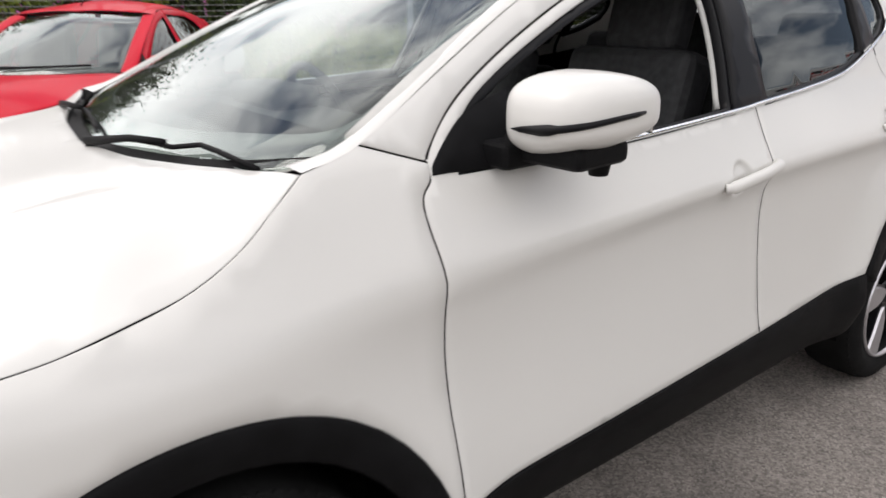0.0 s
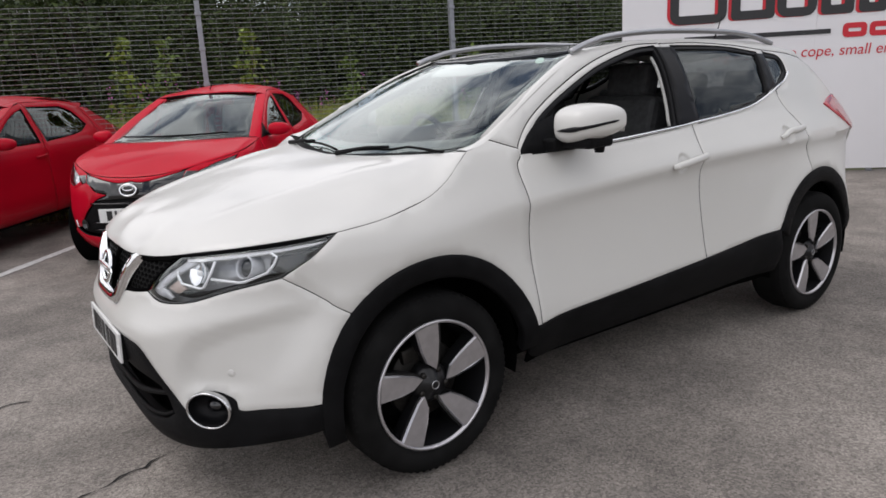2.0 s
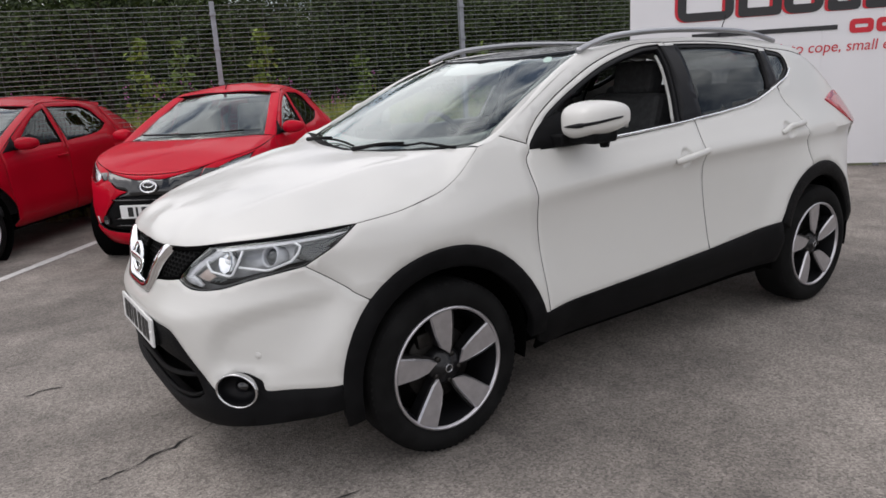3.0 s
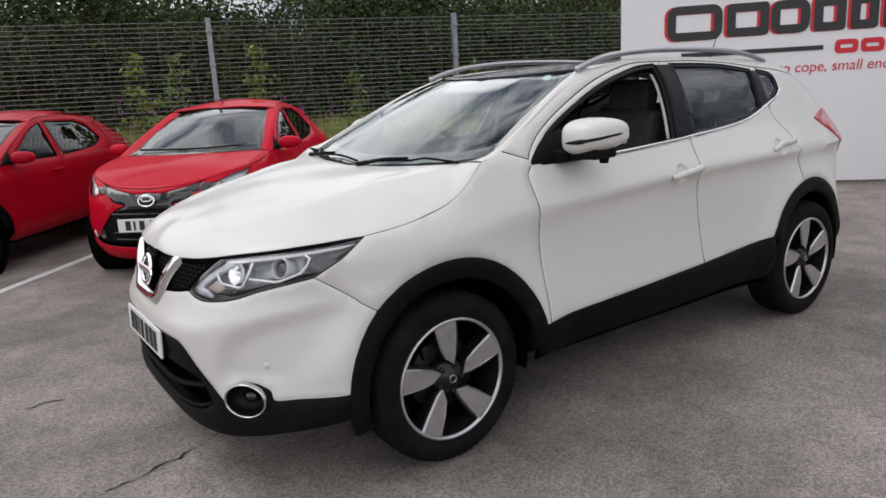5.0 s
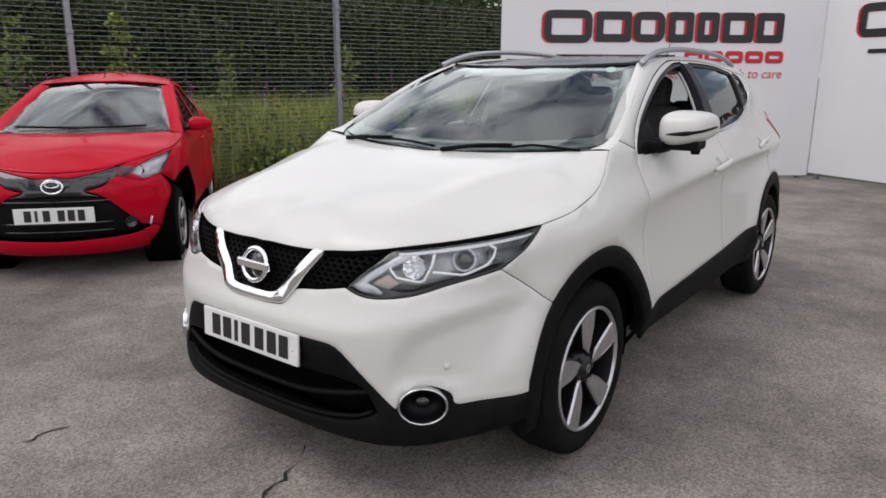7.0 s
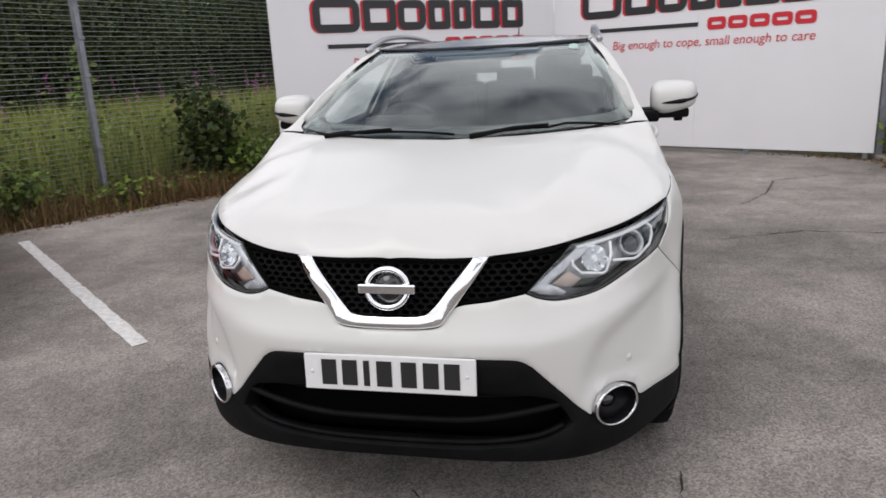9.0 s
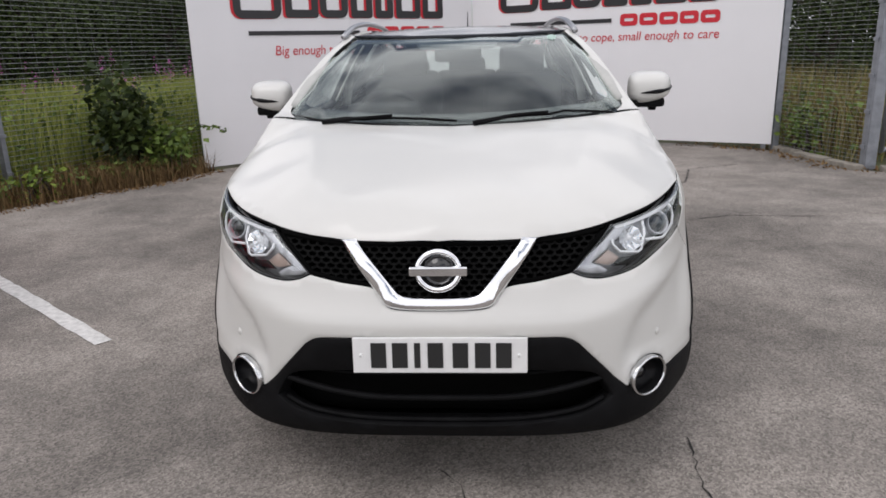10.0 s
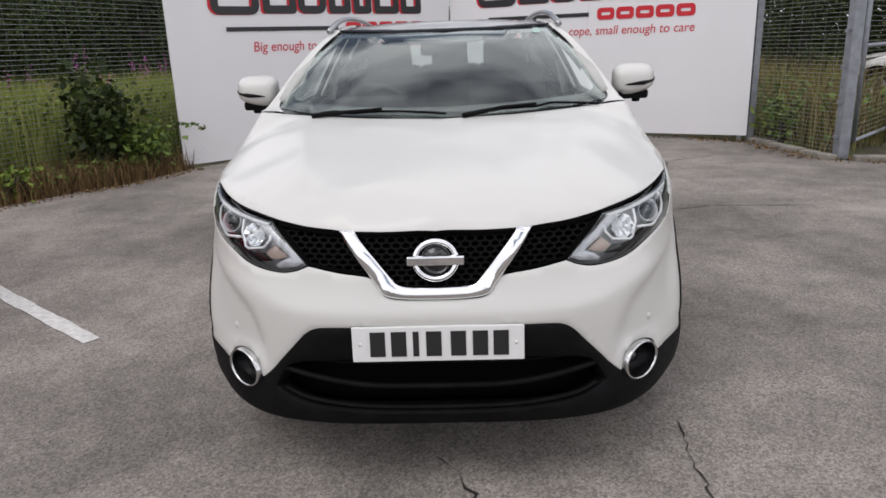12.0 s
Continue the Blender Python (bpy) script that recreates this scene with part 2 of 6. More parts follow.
def panel_data(outline, fn, step=.035, depth=.014, lift=0.0, hole=None, gap=.0022, edge=.0018, both=False, centre=None, crown=0.0, shift=None, focus=None):
    """A shell over the region of fn's two coordinates inside outline, with a rounded rim that turns in."""
    centre = centre or CENTRE
    rim = resample(outline, step)
    rim = inset(rim, gap)
    rims = [rim]
    if hole:
        rims.append(inset(resample(hole, step), -gap))
    tops = [inset(rims[0], edge)] + [inset(r, -edge) for r in rims[1:]]
    xs, ys = [p[0] for p in rim], [p[1] for p in rim]
    flat = [Vector(p) for t in tops for p in t]
    edges, at = [], 0
    for t in tops:
        edges += [(at + i, at + (i + 1) % len(t)) for i in range(len(t))]
        at += len(t)
    na, nb = int((max(xs) - min(xs)) / step) + 1, int((max(ys) - min(ys)) / step) + 1
    border = [p for t in tops for p in t]
    y0, more = min(ys), 0
    if shift:
        y0, more = .936 - (int((.936 - min(ys)) / step) + 10) * step, 20
    for i in range(na + 1):
        for j in range(nb + 1 + more):
            p = (min(xs) + i * step, y0 + j * step + (shift(min(xs) + i * step) if shift else 0))
            if inside(p, tops[0]) and not (hole and inside(p, tops[1])) and not near(p, border, step * .45):
                flat.append(Vector(p))
    if focus:
        flat = flat[:len(border)] + [p for p in flat[len(border):] if math.dist(p, focus) > .062]
        flat += [Vector((focus[0] + r * math.cos(a), focus[1] + r * math.sin(a))) for r in (.012, .025, .031, .036, .041, .046, .051, .057) for a in np.linspace(0, 2 * math.pi, 22, endpoint=False)]
    v2, _, tri, source, _, _ = mathutils_geometry.delaunay_2d_cdt(flat, edges, [], 0, 1e-6)
    tri = [t for t in tri if (lambda c: inside(c, tops[0]) and not (hole and inside(c, tops[1])))((sum(v2[i].x for i in t) / 3, sum(v2[i].y for i in t) / 3))]
    new_of = {o: i for i, olds in enumerate(source) for o in olds}
    start = 0
    verts, faces = [], []
    for p in v2:
        q, n = normal_at(fn, p.x, p.y, centre)
        verts.append(q + n * lift)
    used = tri
    a, b, c = used[0]
    q, n = normal_at(fn, v2[a].x, v2[a].y, centre)
    if (verts[b] - verts[a]).cross(verts[c] - verts[a]).dot(n) < 0:
        used = [tuple(reversed(t)) for t in used]
    faces += used
    for t, r in zip(tops, rims):
        m = len(t)
        ids = [new_of[start + i] for i in range(m)]
        start += m
        base = len(verts)
        for p in r:
            q, n = normal_at(fn, p[0], p[1], centre)
            verts.append(q + n * (lift - edge))
            verts.append(q + n * (lift - depth))
        for i in range(m):
            j = (i + 1) % m
            a, b, c, d = ids[i], ids[j], base + 2 * j, base + 2 * i
            f1, f2 = (a, b, c, d), (d, c, c + 1, d + 1)
            faces += [f1, f2]
    out = [tuple(v) for v in verts]
    if both:
        k = len(out)
        out += [(-x, y, z) for x, y, z in out]
        faces += [tuple(reversed([i + k for i in f])) for f in faces]
    return out, faces


def panel(name, outline, fn, mat, parent, label="", side=1, **how):
    data = panel_data(outline, fn, **how)
    if side < 0:
        data = flip(data)
    bm = bmesh.new()
    vs = [bm.verts.new(v) for v in data[0]]
    for f in data[1]:
        if len({data[0][i] for i in f}) == len(f):
            try:
                bm.faces.new([vs[i] for i in f])
            except ValueError:
                pass
    if how.get("both"):
        seam = [v for v in bm.verts if abs(v.co.x) < .009]
        for v in seam:
            v.co.x = 0
        bmesh.ops.remove_doubles(bm, verts=seam, dist=.0015)
        bmesh.ops.delete(bm, geom=[f for f in bm.faces if all(v.co.x == 0 for v in f.verts)], context="FACES")
    bmesh.ops.recalc_face_normals(bm, faces=bm.faces)
    up = sum(f.calc_area() * f.normal.dot(f.calc_center_median() - (how.get("centre") or CENTRE)) for f in bm.faces)
    if up < 0:
        bmesh.ops.reverse_faces(bm, faces=bm.faces)
    bm.faces.index_update()
    deep = {f.index for f in bm.faces if len(f.verts) == 4 and any(e.is_boundary for e in f.edges)}
    for f in bm.faces:
        f.smooth = True
    for e in bm.edges:
        if len(e.link_faces) == 2 and e.calc_face_angle(0) > radians(50):
            e.smooth = False
    ob = part(name, bm, mat, parent, label)
    if mat in (WHITE, RED, RED_DARK):
        ob.data.materials.append(PLASTIC)
        for p in ob.data.polygons:
            p.material_index = int(p.area > 0 and p.index in deep)
    return ob


def flip(data):
    return [(-x, y, z) for x, y, z in data[0]], [tuple(reversed(f)) for f in data[1]]


def sided(data, side):
    return data if side > 0 else flip(data)


def strip_data(left, right, mid_lift=.0, thick=.004, centre=None):
    """A bowed band between two lines of 3D points."""
    verts, faces = [], []
    centre = centre or CENTRE
    n, k = len(left), 5
    for a, b in zip(left, right):
        a, b = Vector(a), Vector(b)
        out = ((a + b) / 2 - centre).normalized()
        for j in range(k):
            t = j / (k - 1)
            verts.append(tuple(a.lerp(b, t) + out * mid_lift * 4 * t * (1 - t)))
    for i in range(n - 1):
        for j in range(k - 1):
            q = i * k + j
            faces.append((q, q + 1, q + k + 1, q + k))
    return verts, faces


def pchip(*keys):
    """A smooth curve through (t, value) keys that does not overshoot."""
    xs = np.array([k[0] for k in keys], float)
    ys = np.array([k[1] for k in keys], float)
    h = np.diff(xs)
    d = np.diff(ys) / h
    m = np.zeros_like(ys)
    m[0], m[-1] = d[0], d[-1]
    for i in range(1, len(xs) - 1):
        if d[i - 1] * d[i] > 0:
            a, b = 2 * h[i] + h[i - 1], h[i] + 2 * h[i - 1]
            m[i] = (a + b) / (a / d[i - 1] + b / d[i])

    def f(t):
        if t <= xs[0]:
            return float(ys[0] + m[0] * (t - xs[0]))
        if t >= xs[-1]:
            return float(ys[-1] + m[-1] * (t - xs[-1]))
        i = int(np.searchsorted(xs, t, side="right")) - 1
        k = (t - xs[i]) / h[i]
        return float(ys[i] * (1 + 2 * k) * (1 - k) ** 2 + h[i] * m[i] * k * (1 - k) ** 2 + ys[i + 1] * k * k * (3 - 2 * k) - h[i] * m[i + 1] * k * k * (1 - k))
    return f


# half width of the body by height, at the doors; the glass leans in above the belt
SECTION = pchip((.18, .74), (.26, .81), (.34, .855), (.42, .888), (.47, .900), (.53, .896), (.62, .882), (.70, .871), (.78, .865), (.86, .868), (.90, .8775), (.926, .8885), (.938, .890), (.952, .8855), (1.04, .847), (1.13, .808), (1.3, .728), (1.42, .662), (1.5, .605), (1.56, .545))
# the same without the shoulder crease, for the front wing
SECTION_SOFT = pchip((.18, .74), (.26, .81), (.34, .855), (.42, .888), (.47, .900), (.53, .896), (.62, .884), (.70, .873), (.78, .870), (.86, .876), (.90, .8825), (.928, .8855), (.95, .882), (1.04, .847), (1.13, .808), (1.3, .728), (1.42, .662), (1.5, .605), (1.56, .545))
# how far the side draws in along the car, lower body and cabin
TAPER = pchip((-1, .0), (.3, .0), (1.2, .0), (2.4, -.012), (2.9, -.052), (3.2, -.14), (3.4, -.26))
TAPER_TOP = pchip((-1, .0), (.3, -.0), (1.2, .0), (2.2, -.015), (2.7, -.05), (3.15, -.13), (3.4, -.26))
# the character line climbs towards the tail
RISE = pchip((-.4, -.04), (.3, .0), (.5, .02), (1.0, .06), (1.5, .10), (2.3, .13), (3.4, .14))
NOSE = pchip((.18, -.80), (.22, -.845), (.27, -.876), (.31, -.889), (.36, -.894), (.45, -.902), (.52, -.908), (.60, -.915), (.645, -.917), (.660, -.911), (.70, -.891), (.76, -.869), (.82, -.855), (.90, -.815), (1.0, -.72), (1.1, -.55))
ARC = 1.45
# the line that bounds the hollow at each corner of the front bumper
HOLLOW = pchip((.52, .40), (.54, .45), (.557, .549), (.593, .624), (.677, .686), (.80, .745), (.88, .80))
HOLLOW_X = pchip((.40, .52), (.45, .54), (.549, .557), (.624, .593), (.686, .677), (.745, .80), (.80, .88))


def ease(t):
    t = min(max(t, 0), 1)
    return t * t * (3 - 2 * t)


# finger dishes behind the door handles
DISHES = ((1.408, .996), (2.308, 1.043))


def dish(y, z):
    return sum(.015 * ease((.050 - math.hypot(y - a, z - b)) / .022) for a, b in DISHES)


def make_skin(section, taper, taper_top, rise, nose, yc, bend, arches, flare, belt, arch_r=.46, climb=0.0, low_bend=0.0, low_wide=0.0, hollow=0.0, soft=None, dished=False):
    """The side skin of a car body: half width by length and height, and the skin that wraps round the nose."""
    def half_width(y, z):
        k = min(max((z - belt) / .3, 0), 1)
        zz = z - rise(y) * max(0, 1 - abs(z - .88) / .3)
        base = section(zz)
        if soft:
            k2 = ease((y - .25) / .8)
            base = base * k2 + soft(zz) * (1 - k2)
        w = base + taper(y) * (1 - k) + taper_top(y) * k
        for wy in arches:
            r = math.hypot(y - wy, z - .36)
            w += flare * math.exp(-((r - arch_r) / .12) ** 2) * (1 if z < 1 else 0)
        return w

    def wall(u, z):
        if u >= 0:
            return (half_width(yc + u, z) - (dish(yc + u, z) if dished else 0), yc + u, z)
        phi = -u / ARC * math.pi / 2
        c, s = math.cos(phi), math.sin(phi)
        low = min(max((.45 - z) / .18, 0), 1.2)
        power = bend + low_bend * low
        r = (abs(c) ** power + abs(s) ** power) ** (-1 / power)
        k = min(max((1.15 - phi) / .55, 0), 1)
        zn = z - climb * k * k * (3 - 2 * k) * max(0, 1 - abs(z - .70) / .2)
        y = yc - (yc - nose(zn)) * r * s
        x = (half_width(y, z) + low_wide * low * ease(phi / .4)) * r * c
        if hollow and .5 < x < .9 and .42 < z < .85:
            d = .8 * min(HOLLOW(x) - z, x - HOLLOW_X(z))
            y += hollow * ease(d / .03) * (1 - ease((d - .10) / .17)) * ease((z - .44) / .07) * (1 - ease((x - .79) / .07))
        return (x, y, z)

    def u_at_y(y, z):
        if y >= yc:
            return y - yc
        lo, hi = -ARC, 0.0
        for _ in range(36):
            mid = (lo + hi) / 2
            if wall(mid, z)[1] < y:
                lo = mid
            else:
                hi = mid
        return lo

    def u_at_x(x, z):
        lo, hi = -ARC, 0.0
        for _ in range(40):
            mid = (lo + hi) / 2
            if wall(mid, z)[0] < x:
                lo = mid
            else:
                hi = mid
        return lo
    return wall, u_at_y, u_at_x


wall, u_at_y, u_at_x = make_skin(SECTION, TAPER, TAPER_TOP, RISE, NOSE, .25, 3.1, (0, 2.646), .032, 1.05, climb=.10, low_bend=.65, low_wide=.042, hollow=.030, soft=SECTION_SOFT, dished=True)


def crease_shift(u):
    """How far the shoulder crease has climbed at this length of the side."""
    k = RISE(.25 + u)
    return (.936 + k * (1 + .88 / .3)) / (1 + k / .3) - .936


# ---- the white car: skins ----
def Y(y, z):
    return (u_at_y(y, z), z)


def X(x, z):
    return (u_at_x(x, z), z)


def arch(cy, cz, r, a0, a1, n=14):
    """Points of a wheel arch on the side skin; angles from the rear, over the top."""
    out = []
    for i in range(n + 1):
        a = radians(a0 + (a1 - a0) * i / n)
        out.append(Y(cy + r * math.cos(a), cz + r * math.sin(a)))
    return out


def both_sides(pts):
    return pts + [(-a, b, c) for a, b, c in pts if abs(a) > 1e-6]


HOOD_SIDE = [(*wall(u_at_y(y, z), z)[:2], z) for y, z in ((-.315, .963), (-.20, .978), (-.12, .992), (.02, 1.026), (.115, 1.070), (.185, 1.120), (.245, 1.165))]
HOOD_NOSE = [(0, -.842, .884), (.15, -.838, .885), (.287, -.823, .888), (.39, -.793, .896), (.518, -.728, .913), (.641, -.622, .931), (.735, -.49, .946)]
HOOD_EDGE = [(a, b) for a, b, _ in HOOD_NOSE + HOOD_SIDE]
HOOD_REAR = [HOOD_EDGE[-1], (.69, .222), (.5, .155), (.3, .105), (0, .075)]
hood_tps = tps(both_sides(HOOD_NOSE + HOOD_SIDE + [(.69, .222, 1.157), (.5, .155, 1.145), (.3, .105, 1.135), (0, .075, 1.128),
    (0, -.80, .938), (0, -.70, .982), (0, -.5, 1.035), (0, -.25, 1.084), (.3, -.76, .949), (.3, -.6, 1.004), (.3, -.3, 1.070), (.3, -.05, 1.118),
    (.55, -.60, .970), (.55, -.4, 1.032), (.58, -.15, 1.084), (.62, .05, 1.118), (.70, -.3, 1.005), (.74, -.05, 1.068)]))


def hood_z(a, b):
    """The bonnet, with a soft crease that runs from each lamp towards the pillar."""
    line = .40 + .22 * (b + .7)
    fade = min(max((b + .78) / .25, 0), 1) * min(max((.16 - b) / .2, 0), 1)
    d = abs(a) - line
    return hood_tps(a, b) + fade * .008 * math.exp(-(d / (.03 if d < 0 else .10)) ** 2)


screen_y = tps(both_sides([(0, 1.118, .085), (.3, 1.126, .115), (.5, 1.138, .165), (.66, 1.15, .225), (.735, 1.165, .285), (.755, 1.19, .355), (.69, 1.335, .635), (.62, 1.44, .85), (.572, 1.512, 1.05), (.3, 1.50, .915), (0, 1.496, .875), (0, 1.30, .435), (.35, 1.31, .475)]))
roof_z = tps(both_sides([(0, .875, 1.498), (.3, .915, 1.502), (.572, 1.05, 1.514), (0, 1.3, 1.546), (0, 1.8, 1.566), (0, 2.4, 1.552), (0, 3.0, 1.495), (0, 3.3, 1.445), (.555, 1.4, 1.536), (.55, 1.8, 1.545), (.545, 2.4, 1.525), (.525, 2.9, 1.455), (.5, 3.2, 1.395), (.35, 1.8, 1.561)]))


def hood(a, b):
    return (a, b, hood_z(a, b))


def screen(a, b):
    return (a, screen_y(a, b), b)


def roof(a, b):
    return (a, b, roof_z(a, b))


FRONT_ARCH, REAR_ARCH, ARCH_R = (.01, .375), (2.625, .382), .455

car = thing("crossover_car", "pearl white crossover car with black lower cladding parked on asphalt", "car")

# hood, bumper and grille
hood_half = loop(HOOD_EDGE[:8], HOOD_EDGE[7:], HOOD_REAR)
hood_full = hood_half + [(-a, b) for a, b in reversed(hood_half[1:-1])]
panel("hood", hood_full, hood, WHITE, car, "smoothly creased white bonnet", step=.03, depth=.02, gap=.002)

BUMPER_TOP = [X(0, .688), X(.09, .689), X(.15, .697), X(.178, .728), X(.205, .752), X(.30, .765), X(.395, .782)]
LAMP_LOW = [X(.395, .782), X(.44, .764), X(.50, .757), X(.60, .770), X(.69, .804), Y(-.505, .838)]
LAMP_REAR = [Y(-.505, .838), Y(-.41, .895), Y(-.315, .963)]
LAMP_TOP = [Y(-.315, .963), Y(-.42, .946), Y(-.60, .93), X(.60, .918), X(.518, .908)]
LAMP_IN = [X(.518, .908), X(.455, .845), X(.395, .782)]
ARCH_NOSE = arch(*FRONT_ARCH, ARCH_R, 136, 176, 6)
DARK_LINE = [Y(-.443, .410), X(.78, .413), X(.728, .412), X(.712, .446), X(.68, .468), X(.645, .472), X(.61, .458), X(.588, .425), X(.583, .395)]
DARK_LINE2 = [X(.583, .395), X(.53, .445), X(.46, .525), X(.415, .575)]
DARK_LINE3 = [X(.415, .575), X(.385, .594), X(.34, .602), X(.2, .606), X(0, .607)]
bumper = panel("front_bumper", loop(BUMPER_TOP, LAMP_LOW, [Y(-.505, .838), Y(-.41, .770), Y(-.318, .698)], ARCH_NOSE, DARK_LINE, DARK_LINE2, DARK_LINE3, [X(0, .607), X(0, .688)]), wall, WHITE, car, "white front bumper", both=True, gap=.0009, step=.02)
low = loop(list(reversed(DARK_LINE3)), list(reversed(DARK_LINE2)), list(reversed(DARK_LINE)), arch(*FRONT_ARCH, ARCH_R, 176, 190, 3), [Y(-.43, .318), Y(-.55, .298), X(.68, .276), X(.55, .262), X(.3, .258), X(0, .258)], [X(0, .258), X(0, .305)],
           [X(0, .305), X(.2, .309), X(.389, .326), X(.48, .352), X(.528, .382)], [X(.528, .382), X(.49, .445), X(.44, .476), X(.3, .494), X(0, .513)], [X(0, .513), X(0, .607)])
fog_u = u_at_x(.652, .412)
fog_hole = [(fog_u + .064 * math.cos(t), .412 + .052 * math.sin(t)) for t in np.linspace(0, 2 * math.pi, 28, endpoint=False)]
panel("lower_bumper", low, wall, PLASTIC, car, "black grained lower bumper", both=True, gap=.001, lift=.001, hole=fog_hole, depth=.06)
# dark sheet that stands for the shade inside the intake
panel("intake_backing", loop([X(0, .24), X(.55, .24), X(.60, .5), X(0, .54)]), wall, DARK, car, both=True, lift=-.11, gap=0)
for keys, back, thick in ((((0, .400), (.237, .405), (.467, .441), (.50, .455)), .012, .012), (((0, .318), (.238, .323), (.42, .345), (.50, .375)), .02, .010), (((0, .46), (.25, .455), (.46, .462)), .07, .008)):
    line = [Vector(wall(u_at_x(x, z), z)) + Vector((0, back, 0)) for x, z in smooth_line(keys, 5)]
    line = [Vector((-p.x, p.y, p.z)) for p in reversed(line[1:])] + line
    part("intake_bar", tube(line, thick, 8, squash=.8), PLASTIC, car)
# underside of the chin, back to the engine tray
lip = [Vector(wall(u_at_x(x, z), z)) for x, z in ((.76, .300), (.72, .288), (.66, .276), (.58, .266), (.45, .262), (.3, .262), (.15, .262), (0, .262))]
lip = lip + [Vector((-p.x, p.y, p.z)) for p in reversed(lip[:-1])]
part("chin_underside", strip_data([tuple(p + Vector((0, .012, -.002))) for p in lip], [(p.x * .85, p.y * .55 - .02, .235) for p in lip], .0), PLASTIC, car)

# upper grille: dark recess and honeycomb
GRILLE = loop([X(0, .884), X(.287, .887), X(.39, .896), X(.518, .910)], LAMP_IN, [X(.395, .782), X(.30, .765), X(.205, .752)], [X(.205, .752), X(.15, .70), X(0, .69)])
grille = thing("grille", "", "")
grille.parent = car
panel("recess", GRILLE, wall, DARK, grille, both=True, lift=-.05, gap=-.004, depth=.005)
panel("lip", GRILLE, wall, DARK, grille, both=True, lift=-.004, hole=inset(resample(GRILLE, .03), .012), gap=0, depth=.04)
hv, hf = [], []
cell_w, cell_h = .030, .016
for row in range(-1, 17):
    for col in range(0, 20):
        cx, cz = (col + .5 * (row % 2)) * cell_w, .68 + row * cell_h
        if not inside(X(max(cx, .002), min(cz, .93)), GRILLE):
            continue
        ring = [(-.5, .0), (-.25, .5), (.25, .5), (.5, 0), (.25, -.5), (-.25, -.5)]
        for s in ((1, -1) if cx > .001 else (1,)):
            k = len(hv)
            for f, d in ((1.02, -.016), (.74, -.016), (.70, -.04)):
                for a, b in ring:
                    x, z = cx + a * cell_w * f * 1.3, cz + b * cell_h * f * 1.3
                    p = wall(u_at_x(max(x, .0), z), z)
                    hv.append((s * (x if x < 0 else p[0]), p[1] - d, z))
            for i in range(6):
                j = (i + 1) % 6
                hf += [(k + i, k + j, k + 6 + j, k + 6 + i), (k + 6 + i, k + 6 + j, k + 12 + j, k + 12 + i)]
part("honeycomb", (hv, hf), GRILLE_BLACK, grille)
CHROME_V = loop([X(.293, .884), X(.235, .80), X(.178, .728), X(.152, .699), X(.09, .690), X(0, .688)], [X(0, .688), X(0, .726)], [X(0, .724), X(.098, .728), X(.132, .750), X(.184, .812), X(.247, .888)], [X(.247, .888), X(.293, .884)])
panel("chrome_v", CHROME_V, wall, CHROME, grille, "bright chrome V bar", both=True, lift=.016, depth=.05, edge=.008, step=.02, gap=0)
bc, bn = normal_at(wall, -ARC + .001, .802, CENTRE)
badge_m = Matrix.Translation((0, bc.y - .018, .806)) @ Euler((radians(-12), 0, 0)).to_matrix().to_4x4() @ Matrix.Rotation(radians(-90), 4, "Z")
circle = [(0, .062 * math.cos(t), .056 * math.sin(t)) for t in np.linspace(0, 2 * math.pi, 40, endpoint=False)]
badge = part("badge", tube([badge_m @ Vector(c) for c in circle], .0095, 8, closed=True), CHROME, grille, "chrome ring badge with a crossbar")
part("badge_bar", box_bm((.172, .016, .030), badge_m @ Vector((.006, 0, 0)), .006), CHROME, badge)
part("badge_foot", lathe([(0, -.02), (.05, -.02), (.05, .0), (0, .0)], 24, badge_m), GLOSS, badge)

# number plate, its characters as plain bars
plate = part("number_plate", box_bm((.520, .010, .111), (0, -.922, .558), .004, turn=Matrix.Rotation(radians(-3), 4, "X")), PLATE, car, "white number plate with dark bars")
for x in (-.182, -.118, -.066, -.012, .062, .128, .190):
    part("bar", box_bm((.018 if x == -.066 else .046, .002, .078), (x, -.9285, .559), 0, turn=Matrix.Rotation(radians(-3), 4, "X")), INK, plate)
for x in (-.235, .235):
    part("screw", lathe([(.001, .004), (.005, .004), (.005, 0)], 10, Matrix.Translation((x, -.926, .559)) @ Matrix.Rotation(radians(-90), 4, "Z")), PLATE, plate)
part("plate_holder", box_bm((.50, .02, .10), (0, -.907, .556), .005), PLASTIC, car)

